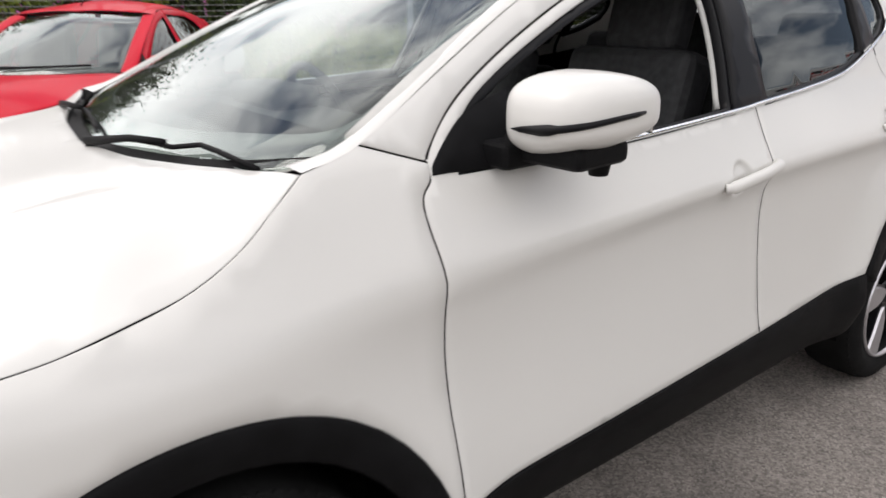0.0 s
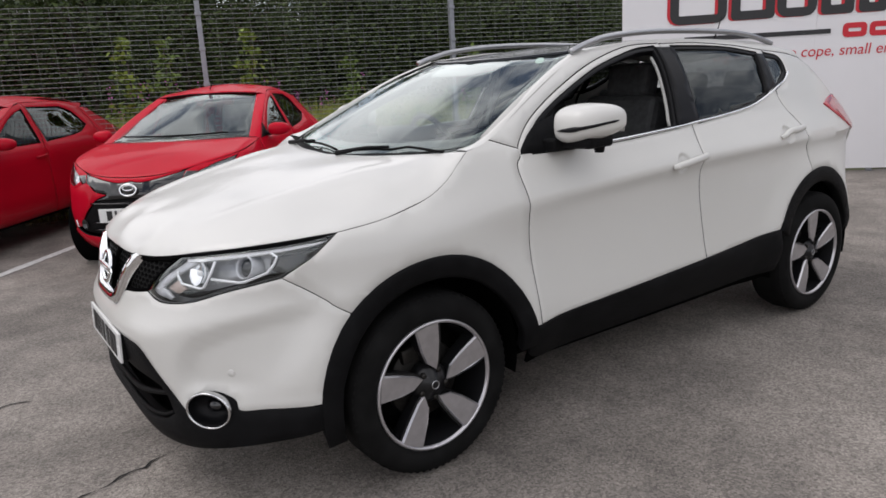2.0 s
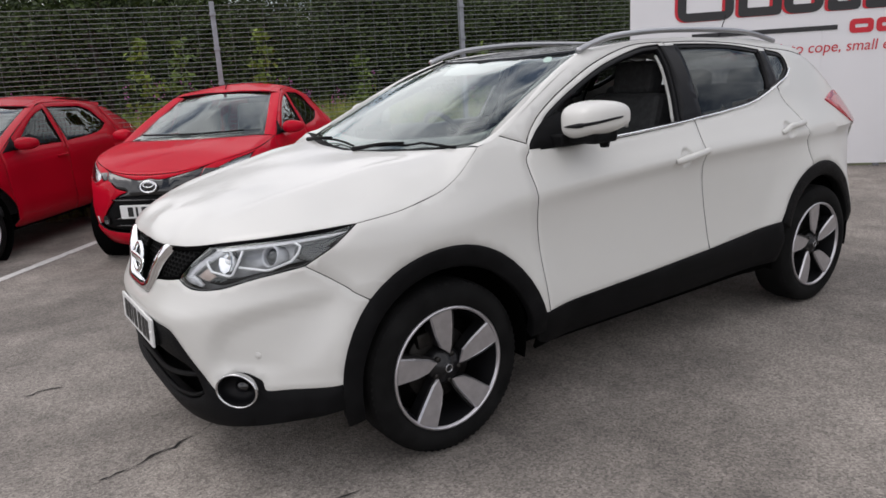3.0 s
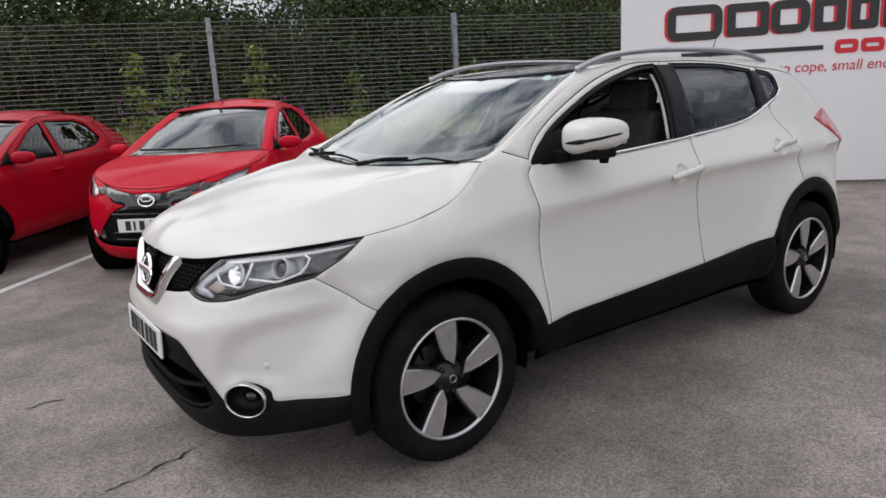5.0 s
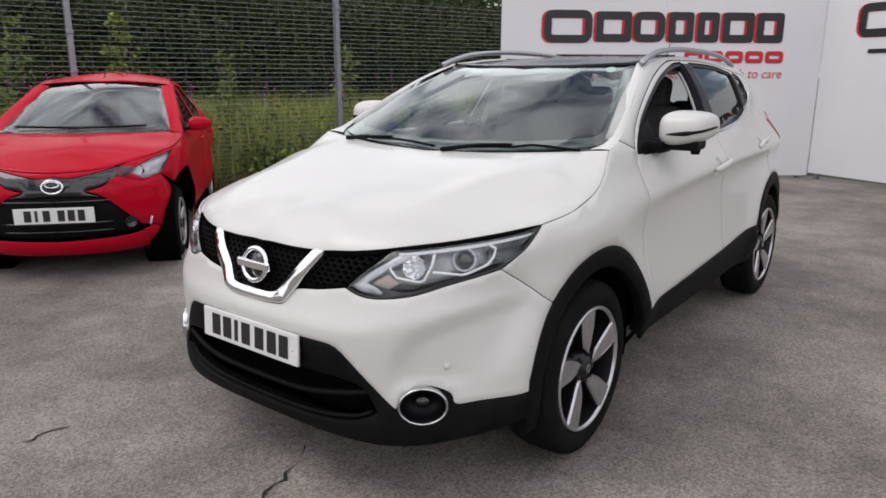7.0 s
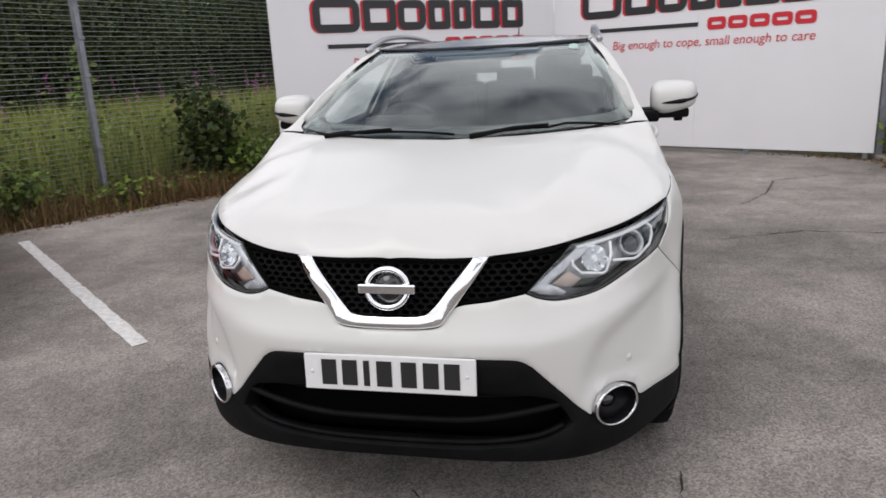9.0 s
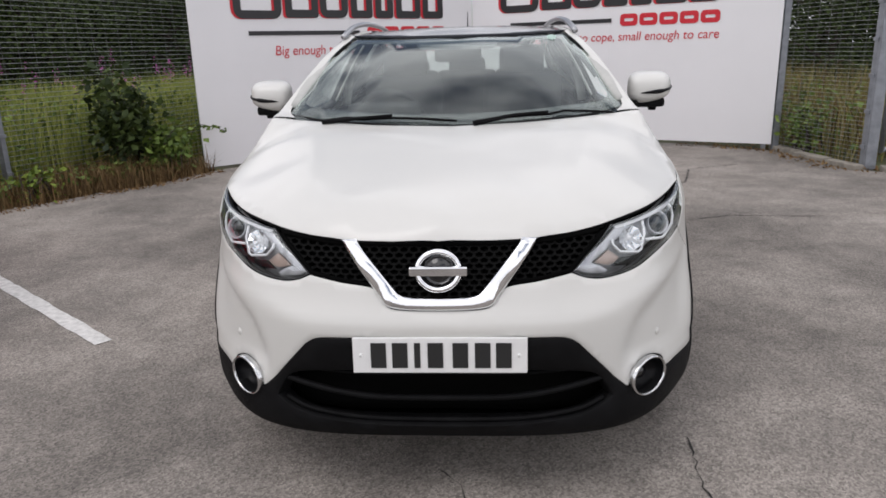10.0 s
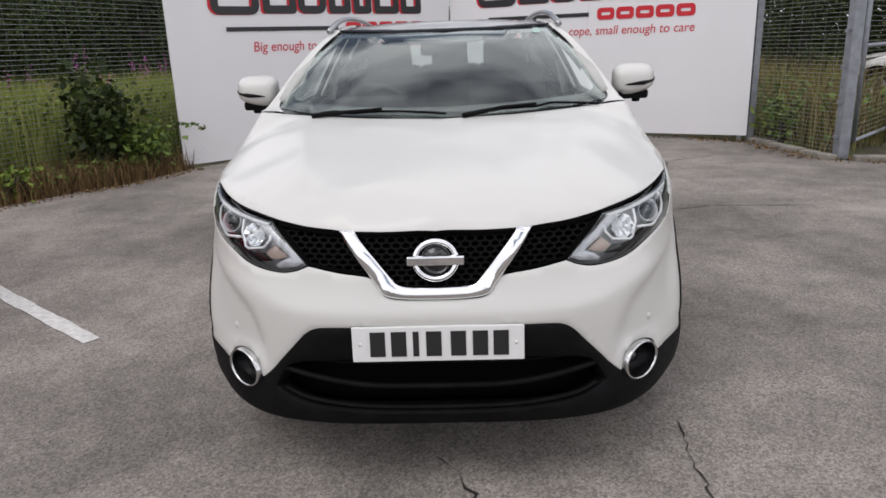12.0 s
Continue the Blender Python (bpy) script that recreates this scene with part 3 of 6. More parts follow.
# headlamps
LAMP = loop(LAMP_LOW, LAMP_REAR, LAMP_TOP, LAMP_IN)
for side in (1, -1):
    lamp = thing("headlamp", "", "")
    lamp.parent = car
    panel("lens", LAMP, wall, CLEAR, lamp, "clear wraparound headlamp lens", side, gap=.003, depth=.012, lift=-.001).visible_shadow = False
    panel("housing", LAMP, wall, LAMP_DARK, lamp, "dark grey lamp housing", side, gap=.001, lift=-.055, depth=.004)
    panel("surround", LAMP, wall, GLOSS, lamp, "", side, gap=.001, lift=-.006, depth=.03, hole=inset(resample(LAMP, .03), .007))
    tail_in = loop([Y(-.50, .842), Y(-.41, .897), Y(-.335, .95)], [Y(-.335, .95), Y(-.43, .925), Y(-.53, .912)], [Y(-.53, .912), Y(-.54, .87), Y(-.50, .842)])
    panel("dark_tail", tail_in, wall, GLOSS, lamp, "", side, gap=.004, lift=-.022)
    panel("inner_band", [X(.541, .902), X(.47, .845), X(.408, .790), X(.44, .776), X(.505, .768), X(.515, .776), X(.49, .792), X(.462, .803), X(.52, .850), X(.585, .900)], wall, LAMP_GREY, lamp, "pale grey light guide", side, gap=0, lift=-.016, depth=.01, step=.02)
    panel("brow", loop([X(.545, .896), X(.647, .907), X(.734, .918), Y(-.40, .932), Y(-.345, .945)], [Y(-.345, .945), Y(-.42, .940), X(.734, .934), X(.647, .924), X(.53, .909)], [X(.53, .909), X(.545, .896)]), wall, LAMP_WHITE, lamp, "white brow strip", side, gap=0, lift=-.013, depth=.006, step=.02)
    panel("indicator", [X(.475, .801), X(.522, .838), X(.575, .795), X(.52, .789)], wall, AMBER, lamp, "amber indicator reflector", side, gap=0, lift=-.026, depth=.004, step=.02)
    panel("lower_bezel", loop([X(.53, .785), X(.60, .783), X(.69, .815), Y(-.515, .842)], [Y(-.515, .842), X(.755, .838), X(.70, .822), X(.62, .803), X(.56, .806)], [X(.56, .806), X(.53, .785)]), wall, TRIM, lamp, "", side, gap=0, lift=-.020, depth=.004, step=.02)
    for x, z, r, cup in ((.590, .862, .040, True), (.705, .884, .040, False)):
        p, n = normal_at(wall, u_at_x(x, z), z, CENTRE)
        aim = (n + Vector((-.12, -.8, .1))).normalized()
        m = Matrix.Translation(p - aim * .046) @ aim.to_track_quat("X", "Z").to_matrix().to_4x4()
        if cup:
            proj = part("reflector", sided(lathe([(.001, -.004), (r * .35, -.002), (r * .7, .010), (r * .95, .028), (r * 1.0, .030), (r * 1.02, .0)], 9, m), side), CHROME, lamp, "faceted chrome reflector bowl")
            proj.data.polygons.foreach_set("use_smooth", [False] * len(proj.data.polygons))
            part("bulb", sided(lathe([(.001, .024), (.006, .022), (.009, .010), (.012, -.004)], 12, m), side), LAMP_WHITE, proj)
        else:
            proj = part("projector", sided(lathe([(r * .74, .004), (r * .80, .016), (r * .92, .022), (r * 1.0, .018), (r * 1.02, -.03)], 32, m), side), LAMP_GREY, lamp, "ringed projector lamp")
            part("bulb_lens", sided(lathe([(.001, .022), (r * .3, .020), (r * .6, .012), (r * .75, .002)], 24, m), side), GLOSS, proj)
    for shape in (((.528, .866), (.530, .852), (.553, .826), (.617, .813), (.628, .818), (.641, .867), (.636, .902)), ((.646, .846), (.712, .831), (.724, .833), (.762, .858), (.769, .885), (.766, .908), (.750, .923))):
        pts = []
        for a, b in shape:
            p, n = normal_at(wall, u_at_x(a, b), b, CENTRE)
            pts.append(p - n * .012)
        part("light_strip", sided(tube(pts, .0048, 6), side), LAMP_WHITE, lamp, "thin white angular light strip")

    # fog lamp with chrome ring
    fp, fnrm = normal_at(wall, u_at_x(.652, .412), .412, CENTRE)
    fm = Matrix.Translation(fp + fnrm * .004) @ Vector((fnrm.x, fnrm.y, 0)).to_track_quat("X", "Z").to_matrix().to_4x4() @ Matrix.Diagonal((1, 1.25, .98, 1))
    fog = part("fog_lamp", sided(lathe([(.0588, -.010), (.0594, .002), (.0612, .007), (.0640, .007), (.0660, .002), (.0665, -.012)], 40, fm), side), RING, car, "round fog lamp recess in a chrome ring")
    part("fog_bowl", sided(lathe([(.001, -.055), (.03, -.055), (.058, -.03), (.0585, .0)], 32, fm), side), TRIM, fog)
    part("fog_glass", sided(lathe([(.001, -.026), (.018, -.029), (.024, -.04)], 20, fm), side), GLOSS, fog)
    sp, sn = normal_at(wall, u_at_x(.692, .534), .534, CENTRE)
    part("parking_sensor", sided(lathe([(.001, .004), (.008, .004), (.0095, .002), (.0105, .003), (.0125, .001), (.013, -.003)], 18, Matrix.Translation(sp) @ sn.to_track_quat("X", "Z").to_matrix().to_4x4()), side), WHITE, car)

# sides: wing, doors, quarter, cladding, glass
HOOD_SHUT = [Y(-.315, .963), Y(-.20, .978), Y(-.12, .992), Y(.02, 1.026), Y(.115, 1.070), Y(.185, 1.120), Y(.245, 1.165)]
A_BASE = [Y(.245, 1.165), Y(.30, 1.178), Y(.36, 1.196)]
DOOR_FRONT = [Y(.487, 1.122), Y(.458, 1.08), Y(.468, .95), Y(.472, .77), Y(.478, .474)]
DOOR_TOP = [Y(.487, 1.122), Y(.50, 1.170), Y(.60, 1.257), Y(.80, 1.359), Y(1.06, 1.458), Y(1.35, 1.524), Y(1.62, 1.536)]
DOOR_SPLIT = [Y(1.60, 1.533), Y(1.625, 1.40), Y(1.60, 1.25), Y(1.568, 1.155), Y(1.552, 1.03), Y(1.549, .846), Y(1.58, .522)]
SILL_F = [Y(.478, .474), Y(.96, .491), Y(1.58, .520)]
SILL_R = [Y(1.58, .520), Y(1.9, .540), Y(2.19, .560)]
REAR_DOOR_TOP = [Y(1.60, 1.533), Y(1.9, 1.532), Y(2.2, 1.512), Y(2.45, 1.482)]
REAR_DOOR_BACK = [Y(2.45, 1.482), Y(2.42, 1.36), Y(2.39, 1.22), Y(2.47, 1.08), Y(2.49, .97)]
GLASS_F = loop([Y(.565, 1.135), Y(1.0, 1.136), Y(1.46, 1.158)], [Y(1.46, 1.158), Y(1.50, 1.28), Y(1.535, 1.42), Y(1.545, 1.512)], [Y(1.545, 1.512), Y(1.38, 1.497), Y(1.10, 1.432), Y(.85, 1.340), Y(.65, 1.245), Y(.565, 1.17)], [Y(.565, 1.17), Y(.565, 1.135)])
GLASS_R = loop([Y(1.632, 1.168), Y(1.85, 1.186), Y(2.10, 1.213), Y(2.30, 1.262)], [Y(2.30, 1.262), Y(2.34, 1.36), Y(2.37, 1.462)], [Y(2.37, 1.462), Y(2.15, 1.492), Y(1.95, 1.505), Y(1.685, 1.511)], [Y(1.685, 1.511), Y(1.668, 1.38), Y(1.632, 1.168)])
GLASS_Q = loop([Y(2.415, 1.290), Y(2.50, 1.315), Y(2.585, 1.358)], [Y(2.585, 1.358), Y(2.60, 1.40), Y(2.575, 1.435), Y(2.435, 1.458)], [Y(2.435, 1.458), Y(2.425, 1.38), Y(2.415, 1.290)])
REAR_ARC = arch(*REAR_ARCH, ARCH_R, 150, 70, 10)
REAR_ARC2 = arch(*REAR_ARCH, ARCH_R, 70, 4, 8)
BELT = [Y(.74, 1.129), Y(1.0, 1.130), Y(1.46, 1.150), Y(1.60, 1.160), Y(1.85, 1.176), Y(2.10, 1.203), Y(2.30, 1.250), Y(2.42, 1.284), Y(2.52, 1.312), Y(2.60, 1.352)]


def skin_line(pts, lift, per=5):
    out = []
    for a, b in smooth_line(pts, per):
        p, n = normal_at(wall, a, b, CENTRE)
        out.append(p + n * lift)
    return out


for side in (1, -1):
    panel("wing", loop(HOOD_SHUT, A_BASE, [Y(.36, 1.196), Y(.43, 1.172), Y(.495, 1.150)], [Y(.495, 1.150), *DOOR_FRONT], arch(*FRONT_ARCH, ARCH_R, 9, 135, 16), [Y(-.318, .698), Y(-.41, .770), Y(-.505, .838)], LAMP_REAR), wall, WHITE, car, "white front wing", side, gap=.0014)
    door = panel("front_door", loop(DOOR_FRONT, SILL_F, list(reversed(DOOR_SPLIT)), list(reversed(DOOR_TOP))), wall, WHITE, car, "white front door with its window lowered", side, hole=inset(resample(GLASS_F, .03), -.011), depth=.02, step=.02, shift=crease_shift, focus=(DISHES[0][0] - .25, DISHES[0][1]))
    rear_door = panel("rear_door", loop(DOOR_SPLIT, SILL_R, REAR_ARC[:7], [REAR_ARC[6], Y(2.49, .97)], list(reversed(REAR_DOOR_BACK)), list(reversed(REAR_DOOR_TOP))), wall, WHITE, car, "white rear door with dark glass", side, hole=inset(resample(GLASS_R, .03), -.011), depth=.02, step=.02, shift=crease_shift, focus=(DISHES[1][0] - .25, DISHES[1][1]))
    quarter = panel("quarter_panel", loop(REAR_DOOR_BACK, [Y(2.49, .97), REAR_ARC[6]], REAR_ARC[6:], REAR_ARC2, [REAR_ARC2[-1], Y(3.14, .46), Y(3.27, .62), Y(3.31, .85), Y(3.27, 1.02)], [Y(3.27, 1.02), Y(3.12, 1.2), Y(2.98, 1.34), Y(2.84, 1.43)], [Y(2.84, 1.43), Y(2.7, 1.458), Y(2.45, 1.482)]), wall, WHITE, car, "white rear quarter panel", side, hole=inset(resample(GLASS_Q, .03), -.014))
    panel("side_frame", loop([Y(.36, 1.196), Y(.64, 1.338), Y(.86, 1.44), Y(1.07, 1.513), Y(1.40, 1.548), Y(1.8, 1.556), Y(2.4, 1.532), Y(2.84, 1.468)], [Y(2.84, 1.468), Y(2.84, 1.43)], [Y(2.84, 1.43), Y(2.7, 1.458), Y(2.45, 1.482), Y(2.2, 1.512), Y(1.9, 1.532), Y(1.62, 1.533)], list(reversed(DOOR_TOP))[:-1] + [Y(.495, 1.150)], [Y(.495, 1.150), Y(.43, 1.172), Y(.36, 1.196)]), wall, WHITE, car, "white pillar and roof frame", side, gap=.002)
    # black window surrounds and panes
    panel("window_surround", inset(resample(GLASS_F, .03), -.013), wall, TRIM, door, "gloss black window surround", side, lift=-.006, hole=inset(resample(GLASS_F, .03), .006), gap=0, depth=.03)
    panel("window_surround", inset(resample(GLASS_R, .03), -.013), wall, TRIM, rear_door, "gloss black window surround", side, lift=-.006, hole=inset(resample(GLASS_R, .03), .004), gap=0, depth=.03)
    pane = panel("rear_pane", GLASS_R, wall, TINT, rear_door, "dark privacy glass", side, lift=-.010, gap=-.004, depth=.004)
    panel("window_surround", inset(resample(GLASS_Q, .03), -.015), wall, TRIM, quarter, "", side, lift=-.006, hole=inset(resample(GLASS_Q, .03), .006), gap=0, depth=.02)
    panel("quarter_pane", GLASS_Q, wall, TINT, quarter, "dark privacy glass", side, lift=-.010, gap=-.004, depth=.004)
    if side < 0:
        panel("front_pane", GLASS_F, wall, SIDE_GLASS, door, "clear side glass", side, lift=-.012, gap=-.004, depth=.004).visible_shadow = False
    pillar = loop([Y(1.475, 1.158), Y(1.515, 1.28), Y(1.55, 1.42), Y(1.56, 1.512)], [Y(1.56, 1.512), Y(1.685, 1.511)], [Y(1.685, 1.511), Y(1.668, 1.38), Y(1.632, 1.168)], [Y(1.632, 1.168), Y(1.475, 1.158)])
    panel("pillar_cover", pillar, wall, TRIM, door, "gloss black middle pillar", side, lift=.002, gap=-.004)
    divider = loop([Y(2.30, 1.262), Y(2.34, 1.36), Y(2.372, 1.462)], [Y(2.372, 1.462), Y(2.436, 1.458)], [Y(2.436, 1.458), Y(2.425, 1.38), Y(2.412, 1.290)], [Y(2.412, 1.290), Y(2.30, 1.262)])
    panel("pillar_cover", divider, wall, TRIM, rear_door, "black rear window divider", side, lift=.002, gap=-.003)
    part("belt_strip", sided(tube(skin_line(BELT, .006, 8), .0065, 6), side), CHROME, car, "bright belt moulding")
    part("window_guide", sided(tube(skin_line([Y(1.452, 1.17), Y(1.49, 1.28), Y(1.525, 1.42), Y(1.53, 1.49)], -.035), .008, 6), side), CABIN_PALE, door)
    # mirror sail
    panel("mirror_sail", loop([Y(.492, 1.128), Y(.70, 1.135), Y(.72, 1.26)], [Y(.72, 1.26), Y(.60, 1.225), Y(.508, 1.155), Y(.492, 1.128)]), wall, PLASTIC, door, "black mirror mount", side, lift=.004, gap=0)

    # wheel arch lips and sill
    for nm, (cy, cz), a0, a1 in (("front", FRONT_ARCH, 2, 198), ("rear", REAR_ARCH, 0, 158)):
        big = [Y(cy + ARCH_R * math.cos(radians(a)), cz + ARCH_R * math.sin(radians(a))) for a in np.linspace(a0, a1, 26)]
        small = [Y(cy + .388 * math.cos(radians(a)), cz - .012 + .388 * math.sin(radians(a))) for a in np.linspace(a1, a0, 26)]
        panel("arch_cladding", big + small, wall, PLASTIC, car, "black wheel arch cladding", side, lift=.007, depth=.05, gap=-.002, edge=.006)
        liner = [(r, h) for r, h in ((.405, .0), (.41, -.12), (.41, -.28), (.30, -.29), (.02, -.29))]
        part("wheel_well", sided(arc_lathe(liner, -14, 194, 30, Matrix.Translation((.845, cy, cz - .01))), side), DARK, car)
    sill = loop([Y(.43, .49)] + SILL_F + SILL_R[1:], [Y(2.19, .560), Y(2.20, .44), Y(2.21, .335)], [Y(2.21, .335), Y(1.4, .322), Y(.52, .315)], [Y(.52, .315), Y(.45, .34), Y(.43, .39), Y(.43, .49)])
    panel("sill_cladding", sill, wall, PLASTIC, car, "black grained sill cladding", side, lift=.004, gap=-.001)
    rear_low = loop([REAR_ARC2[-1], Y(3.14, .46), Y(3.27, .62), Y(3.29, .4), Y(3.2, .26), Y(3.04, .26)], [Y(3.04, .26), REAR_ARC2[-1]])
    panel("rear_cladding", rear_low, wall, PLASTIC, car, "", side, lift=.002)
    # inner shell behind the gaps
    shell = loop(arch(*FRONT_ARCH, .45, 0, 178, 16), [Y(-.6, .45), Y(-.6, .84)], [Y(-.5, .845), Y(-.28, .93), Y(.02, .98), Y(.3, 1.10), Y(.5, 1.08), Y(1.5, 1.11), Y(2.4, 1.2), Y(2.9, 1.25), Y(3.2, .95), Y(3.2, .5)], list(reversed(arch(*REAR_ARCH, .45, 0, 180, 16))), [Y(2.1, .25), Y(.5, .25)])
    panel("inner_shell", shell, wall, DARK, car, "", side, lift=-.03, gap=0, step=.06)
    # tail lamp
    panel("tail_lamp", loop([Y(2.86, 1.165), Y(3.0, 1.20), Y(3.12, 1.20), Y(3.22, 1.10), Y(3.25, .98)], [Y(3.25, .98), Y(3.1, 1.02), Y(2.97, 1.09), Y(2.86, 1.165)]), wall, TAIL, car, "red tail lamp", side, lift=.008, depth=.02)
    # door handles
    for y0, z0, owner in ((1.435, .998, door), (2.335, 1.045, rear_door)):
        p, n = normal_at(wall, u_at_y(y0 - .03, z0 - .002), z0 - .002, CENTRE)
        a = [Vector(wall(u_at_y(y0 + dy, z0 + dz), z0 + dz)) + n * (off + dish(y0 + dy, z0 + dz)) for dy, dz, off in ((-.115, -.012, .002), (-.10, -.01, .014), (-.05, -.003, .022), (.02, .006, .025), (.09, .014, .022), (.115, .016, .014), (.12, .017, .0))]
        part("door_handle", sided(tube(smooth_line(a, 4), [.010] * 4 + [.013] * 17 + [.012] * 4, 10, squash=1.25), side), WHITE, owner, "body-coloured pull handle")

# glass and roof
SCREEN = [(0, 1.122), (.3, 1.130), (.5, 1.142), (.66, 1.153), (.728, 1.168), (.748, 1.192)]
SCREEN_SIDE = [(.748, 1.192), (.684, 1.335), (.615, 1.44), (.566, 1.508)]
SCREEN_TOP = [(.566, 1.508), (.3, 1.497), (0, 1.493)]
sc_half = loop(SCREEN, SCREEN_SIDE, SCREEN_TOP)
sc_full = sc_half + [(-a, b) for a, b in reversed(sc_half[1:-1])]
windscreen = panel("windscreen", sc_full, screen, GLASS, car, "raked windscreen reflecting the sky", step=.05, depth=.004, lift=-.004, gap=.001)
windscreen.visible_shadow = False
frit = panel("screen_border", sc_full, screen, GLOSS, windscreen, "black printed border", step=.04, depth=.002, lift=-.010, hole=inset(resample([(a * .93, 1.125 + (b - 1.125) * .93 + (.046 if b < 1.3 else .010)) for a, b in sc_full], .04), .008), gap=0)
panel("mirror_shade", loop([(-.22, 1.489), (.22, 1.489)], [(.22, 1.489), (.185, 1.452), (.15, 1.443)], [(.15, 1.443), (-.15, 1.443)], [(-.15, 1.443), (-.185, 1.452), (-.22, 1.489)]), screen, GLOSS, windscreen, "black patch round the mirror mount", step=.04, depth=.002, lift=-.013, gap=0)
rf = loop([(0, .88), (.3, .92), (.545, 1.04)], [(.545, 1.04), (.54, 1.4), (.535, 1.8), (.53, 2.4), (.51, 2.82), (.48, 3.05)], [(.48, 3.05), (.25, 3.12), (0, 3.14)])
panel("roof", rf + [(-a, b) for a, b in reversed(rf[1:-1])], roof, ROOF_GLASS, car, "gloss black glass roof panel", step=.06, depth=.01)
for side in (1, -1):
    left = smooth_line([roof(.54, y) for y in (1.05, 1.4, 1.8, 2.4, 2.82)], 5)
    right = smooth_line([wall(u_at_y(y, z), z) for y, z in ((1.07, 1.51), (1.40, 1.545), (1.8, 1.553), (2.4, 1.529), (2.84, 1.465))], 5)
    part("roof_edge", sided(strip_data(left, right, .004), side), WHITE, car)
    left = smooth_line([screen(a, b) for a, b in ((.70, 1.160), (.735, 1.196), (.684, 1.31), (.615, 1.43), (.55, 1.51))], 5)
    right = smooth_line([wall(u_at_y(y, z), z) for y, z in ((.247, 1.166), (.36, 1.194), (.60, 1.318), (.83, 1.426), (1.07, 1.511))], 5)
    part("pillar_edge", sided(strip_data(left, right, .008), side), WHITE, car, "white windscreen pillar")
    rail = smooth_line([(.60, .98, 1.508), (.59, 1.08, 1.538), (.577, 1.25, 1.570), (.566, 1.6, 1.590), (.56, 2.1, 1.584), (.553, 2.4, 1.560), (.545, 2.62, 1.516)], 5)
    part("roof_rail", sided(tube(rail, .0155, 8, squash=.9), side), SILVER, car, "satin silver roof rail")
part("roof_aerial", tube([(0, 2.85, 1.51), (0, 2.92, 1.63), (0, 2.96, 1.71)], [.006, .004, .002], 6), PLASTIC, car)
# cowl under the wipers
cowl_a = smooth_line([screen(a, b) for a, b in ((-.735, 1.175), (-.5, 1.15), (0, 1.13), (.5, 1.15), (.735, 1.175))], 6)
cowl_b = [(a, y - .09 * (1 - (abs(a) / .75) ** 2) - .01, z - .035) for a, y, z in cowl_a]
part("cowl", strip_data(cowl_a, cowl_b, .0), PLASTIC, car, "black scuttle panel")
for x0, x1, dz in ((.68, .12, .022), (.02, -.52, .020)):
    pts = []
    for t in np.linspace(0, 1, 9):
        x = x0 + (x1 - x0) * t
        z = 1.124 + dz * .2 + .014 * math.sin(math.pi * t) + (.012 if abs(x) > .4 else 0)
        p = Vector(screen(x, z + .01))
        pts.append(p + Vector((0, -.012, .007)))
    w = part("wiper", tube(pts, .0055, 6), PLASTIC, car, "black wiper blade")
    arm = [pts[4] + Vector((0, -.012, .012)), pts[6] + Vector((0, -.02, .008)), pts[8] + Vector((-.03, -.04, -.008))]
    part("wiper_arm", tube(arm, [.006, .008, .012], 6), PLASTIC, w)
sp = Vector(screen(.475, 1.475))
part("sticker", lathe([(.001, 0), (.019, 0)], 24, Matrix.Translation(sp + Vector((0, -.002, .004))) @ Vector((.15, -.75, .6)).to_track_quat("X", "Z").to_matrix().to_4x4() @ Matrix.Diagonal((1, 1.3, .8, 1))), material("sticker_green", (.42, .56, .50), .5), windscreen, "small pale green sticker")

# mirrors
def mirror_skin(x, y, z):
    def f(t, e):
        return math.copysign(abs(t) ** e, t)
    a, b, c = f(x, .52), f(y, .74), f(z, .60)
    drop = 1 - .16 * max(b, 0) - (.34 * max(a + .2, 0) if c < 0 else .06 * max(a, 0))
    return (.935 + a * .103 * (1 - .06 * max(b, 0)) + .02 * b, .745 + b * (.122 if b < 0 else .115), 1.230 + c * .076 * drop + .006 * b)


for side in (1, -1):
    mir = thing("door_mirror", "", "")
    mir.parent = car
    bm = bmesh.new()
    bmesh.ops.create_uvsphere(bm, u_segments=40, v_segments=24, radius=1)
    for v in bm.verts:
        p = mirror_skin(*v.co)
        v.co = (p[0] * side, p[1], p[2])
    if side < 0:
        bmesh.ops.reverse_faces(bm, faces=bm.faces)
    for fce in bm.faces:
        fce.smooth = True
    part("mirror_shell", bm, WHITE, mir, "rounded white mirror housing")
    part("mirror_glass", box_bm((.12, .006, .07), (side * .95, .848, 1.226), .003), CHROME, mir)
    line = []
    for t in np.linspace(0, 1, 14):
        a = radians(-100 + 112 * t)
        h = -.22 + .34 * t
        h = math.copysign(abs(h) ** (1 / .6), h)
        p = mirror_skin(1.012 * math.cos(a), 1.012 * math.sin(a), h)
        line.append((side * p[0], p[1], p[2]))
    part("mirror_indicator", tube(line, [.001, .006, .011, .011] + [.0075 - .0003 * i for i in range(9)] + [.003], 6), TRIM, mir, "dark indicator strip")
    part("mirror_foot", box_bm((.20, .15, .045), (side * .895, .735, 1.160), .018, 3, turn=Matrix.Rotation(side * radians(4), 4, "Z")), PLASTIC, mir, "black mirror foot")
    part("mirror_arm", box_bm((.08, .12, .05), (side * .825, .68, 1.15), .015, 3), PLASTIC, mir)
    part("camera_pod", lathe([(.001, -.02), (.018, -.018), (.022, 0), (.022, .02)], 18, Matrix.Translation((side * .96, .765, 1.135)) @ Matrix.Rotation(radians(-90), 4, "Y")), PLASTIC, mir)


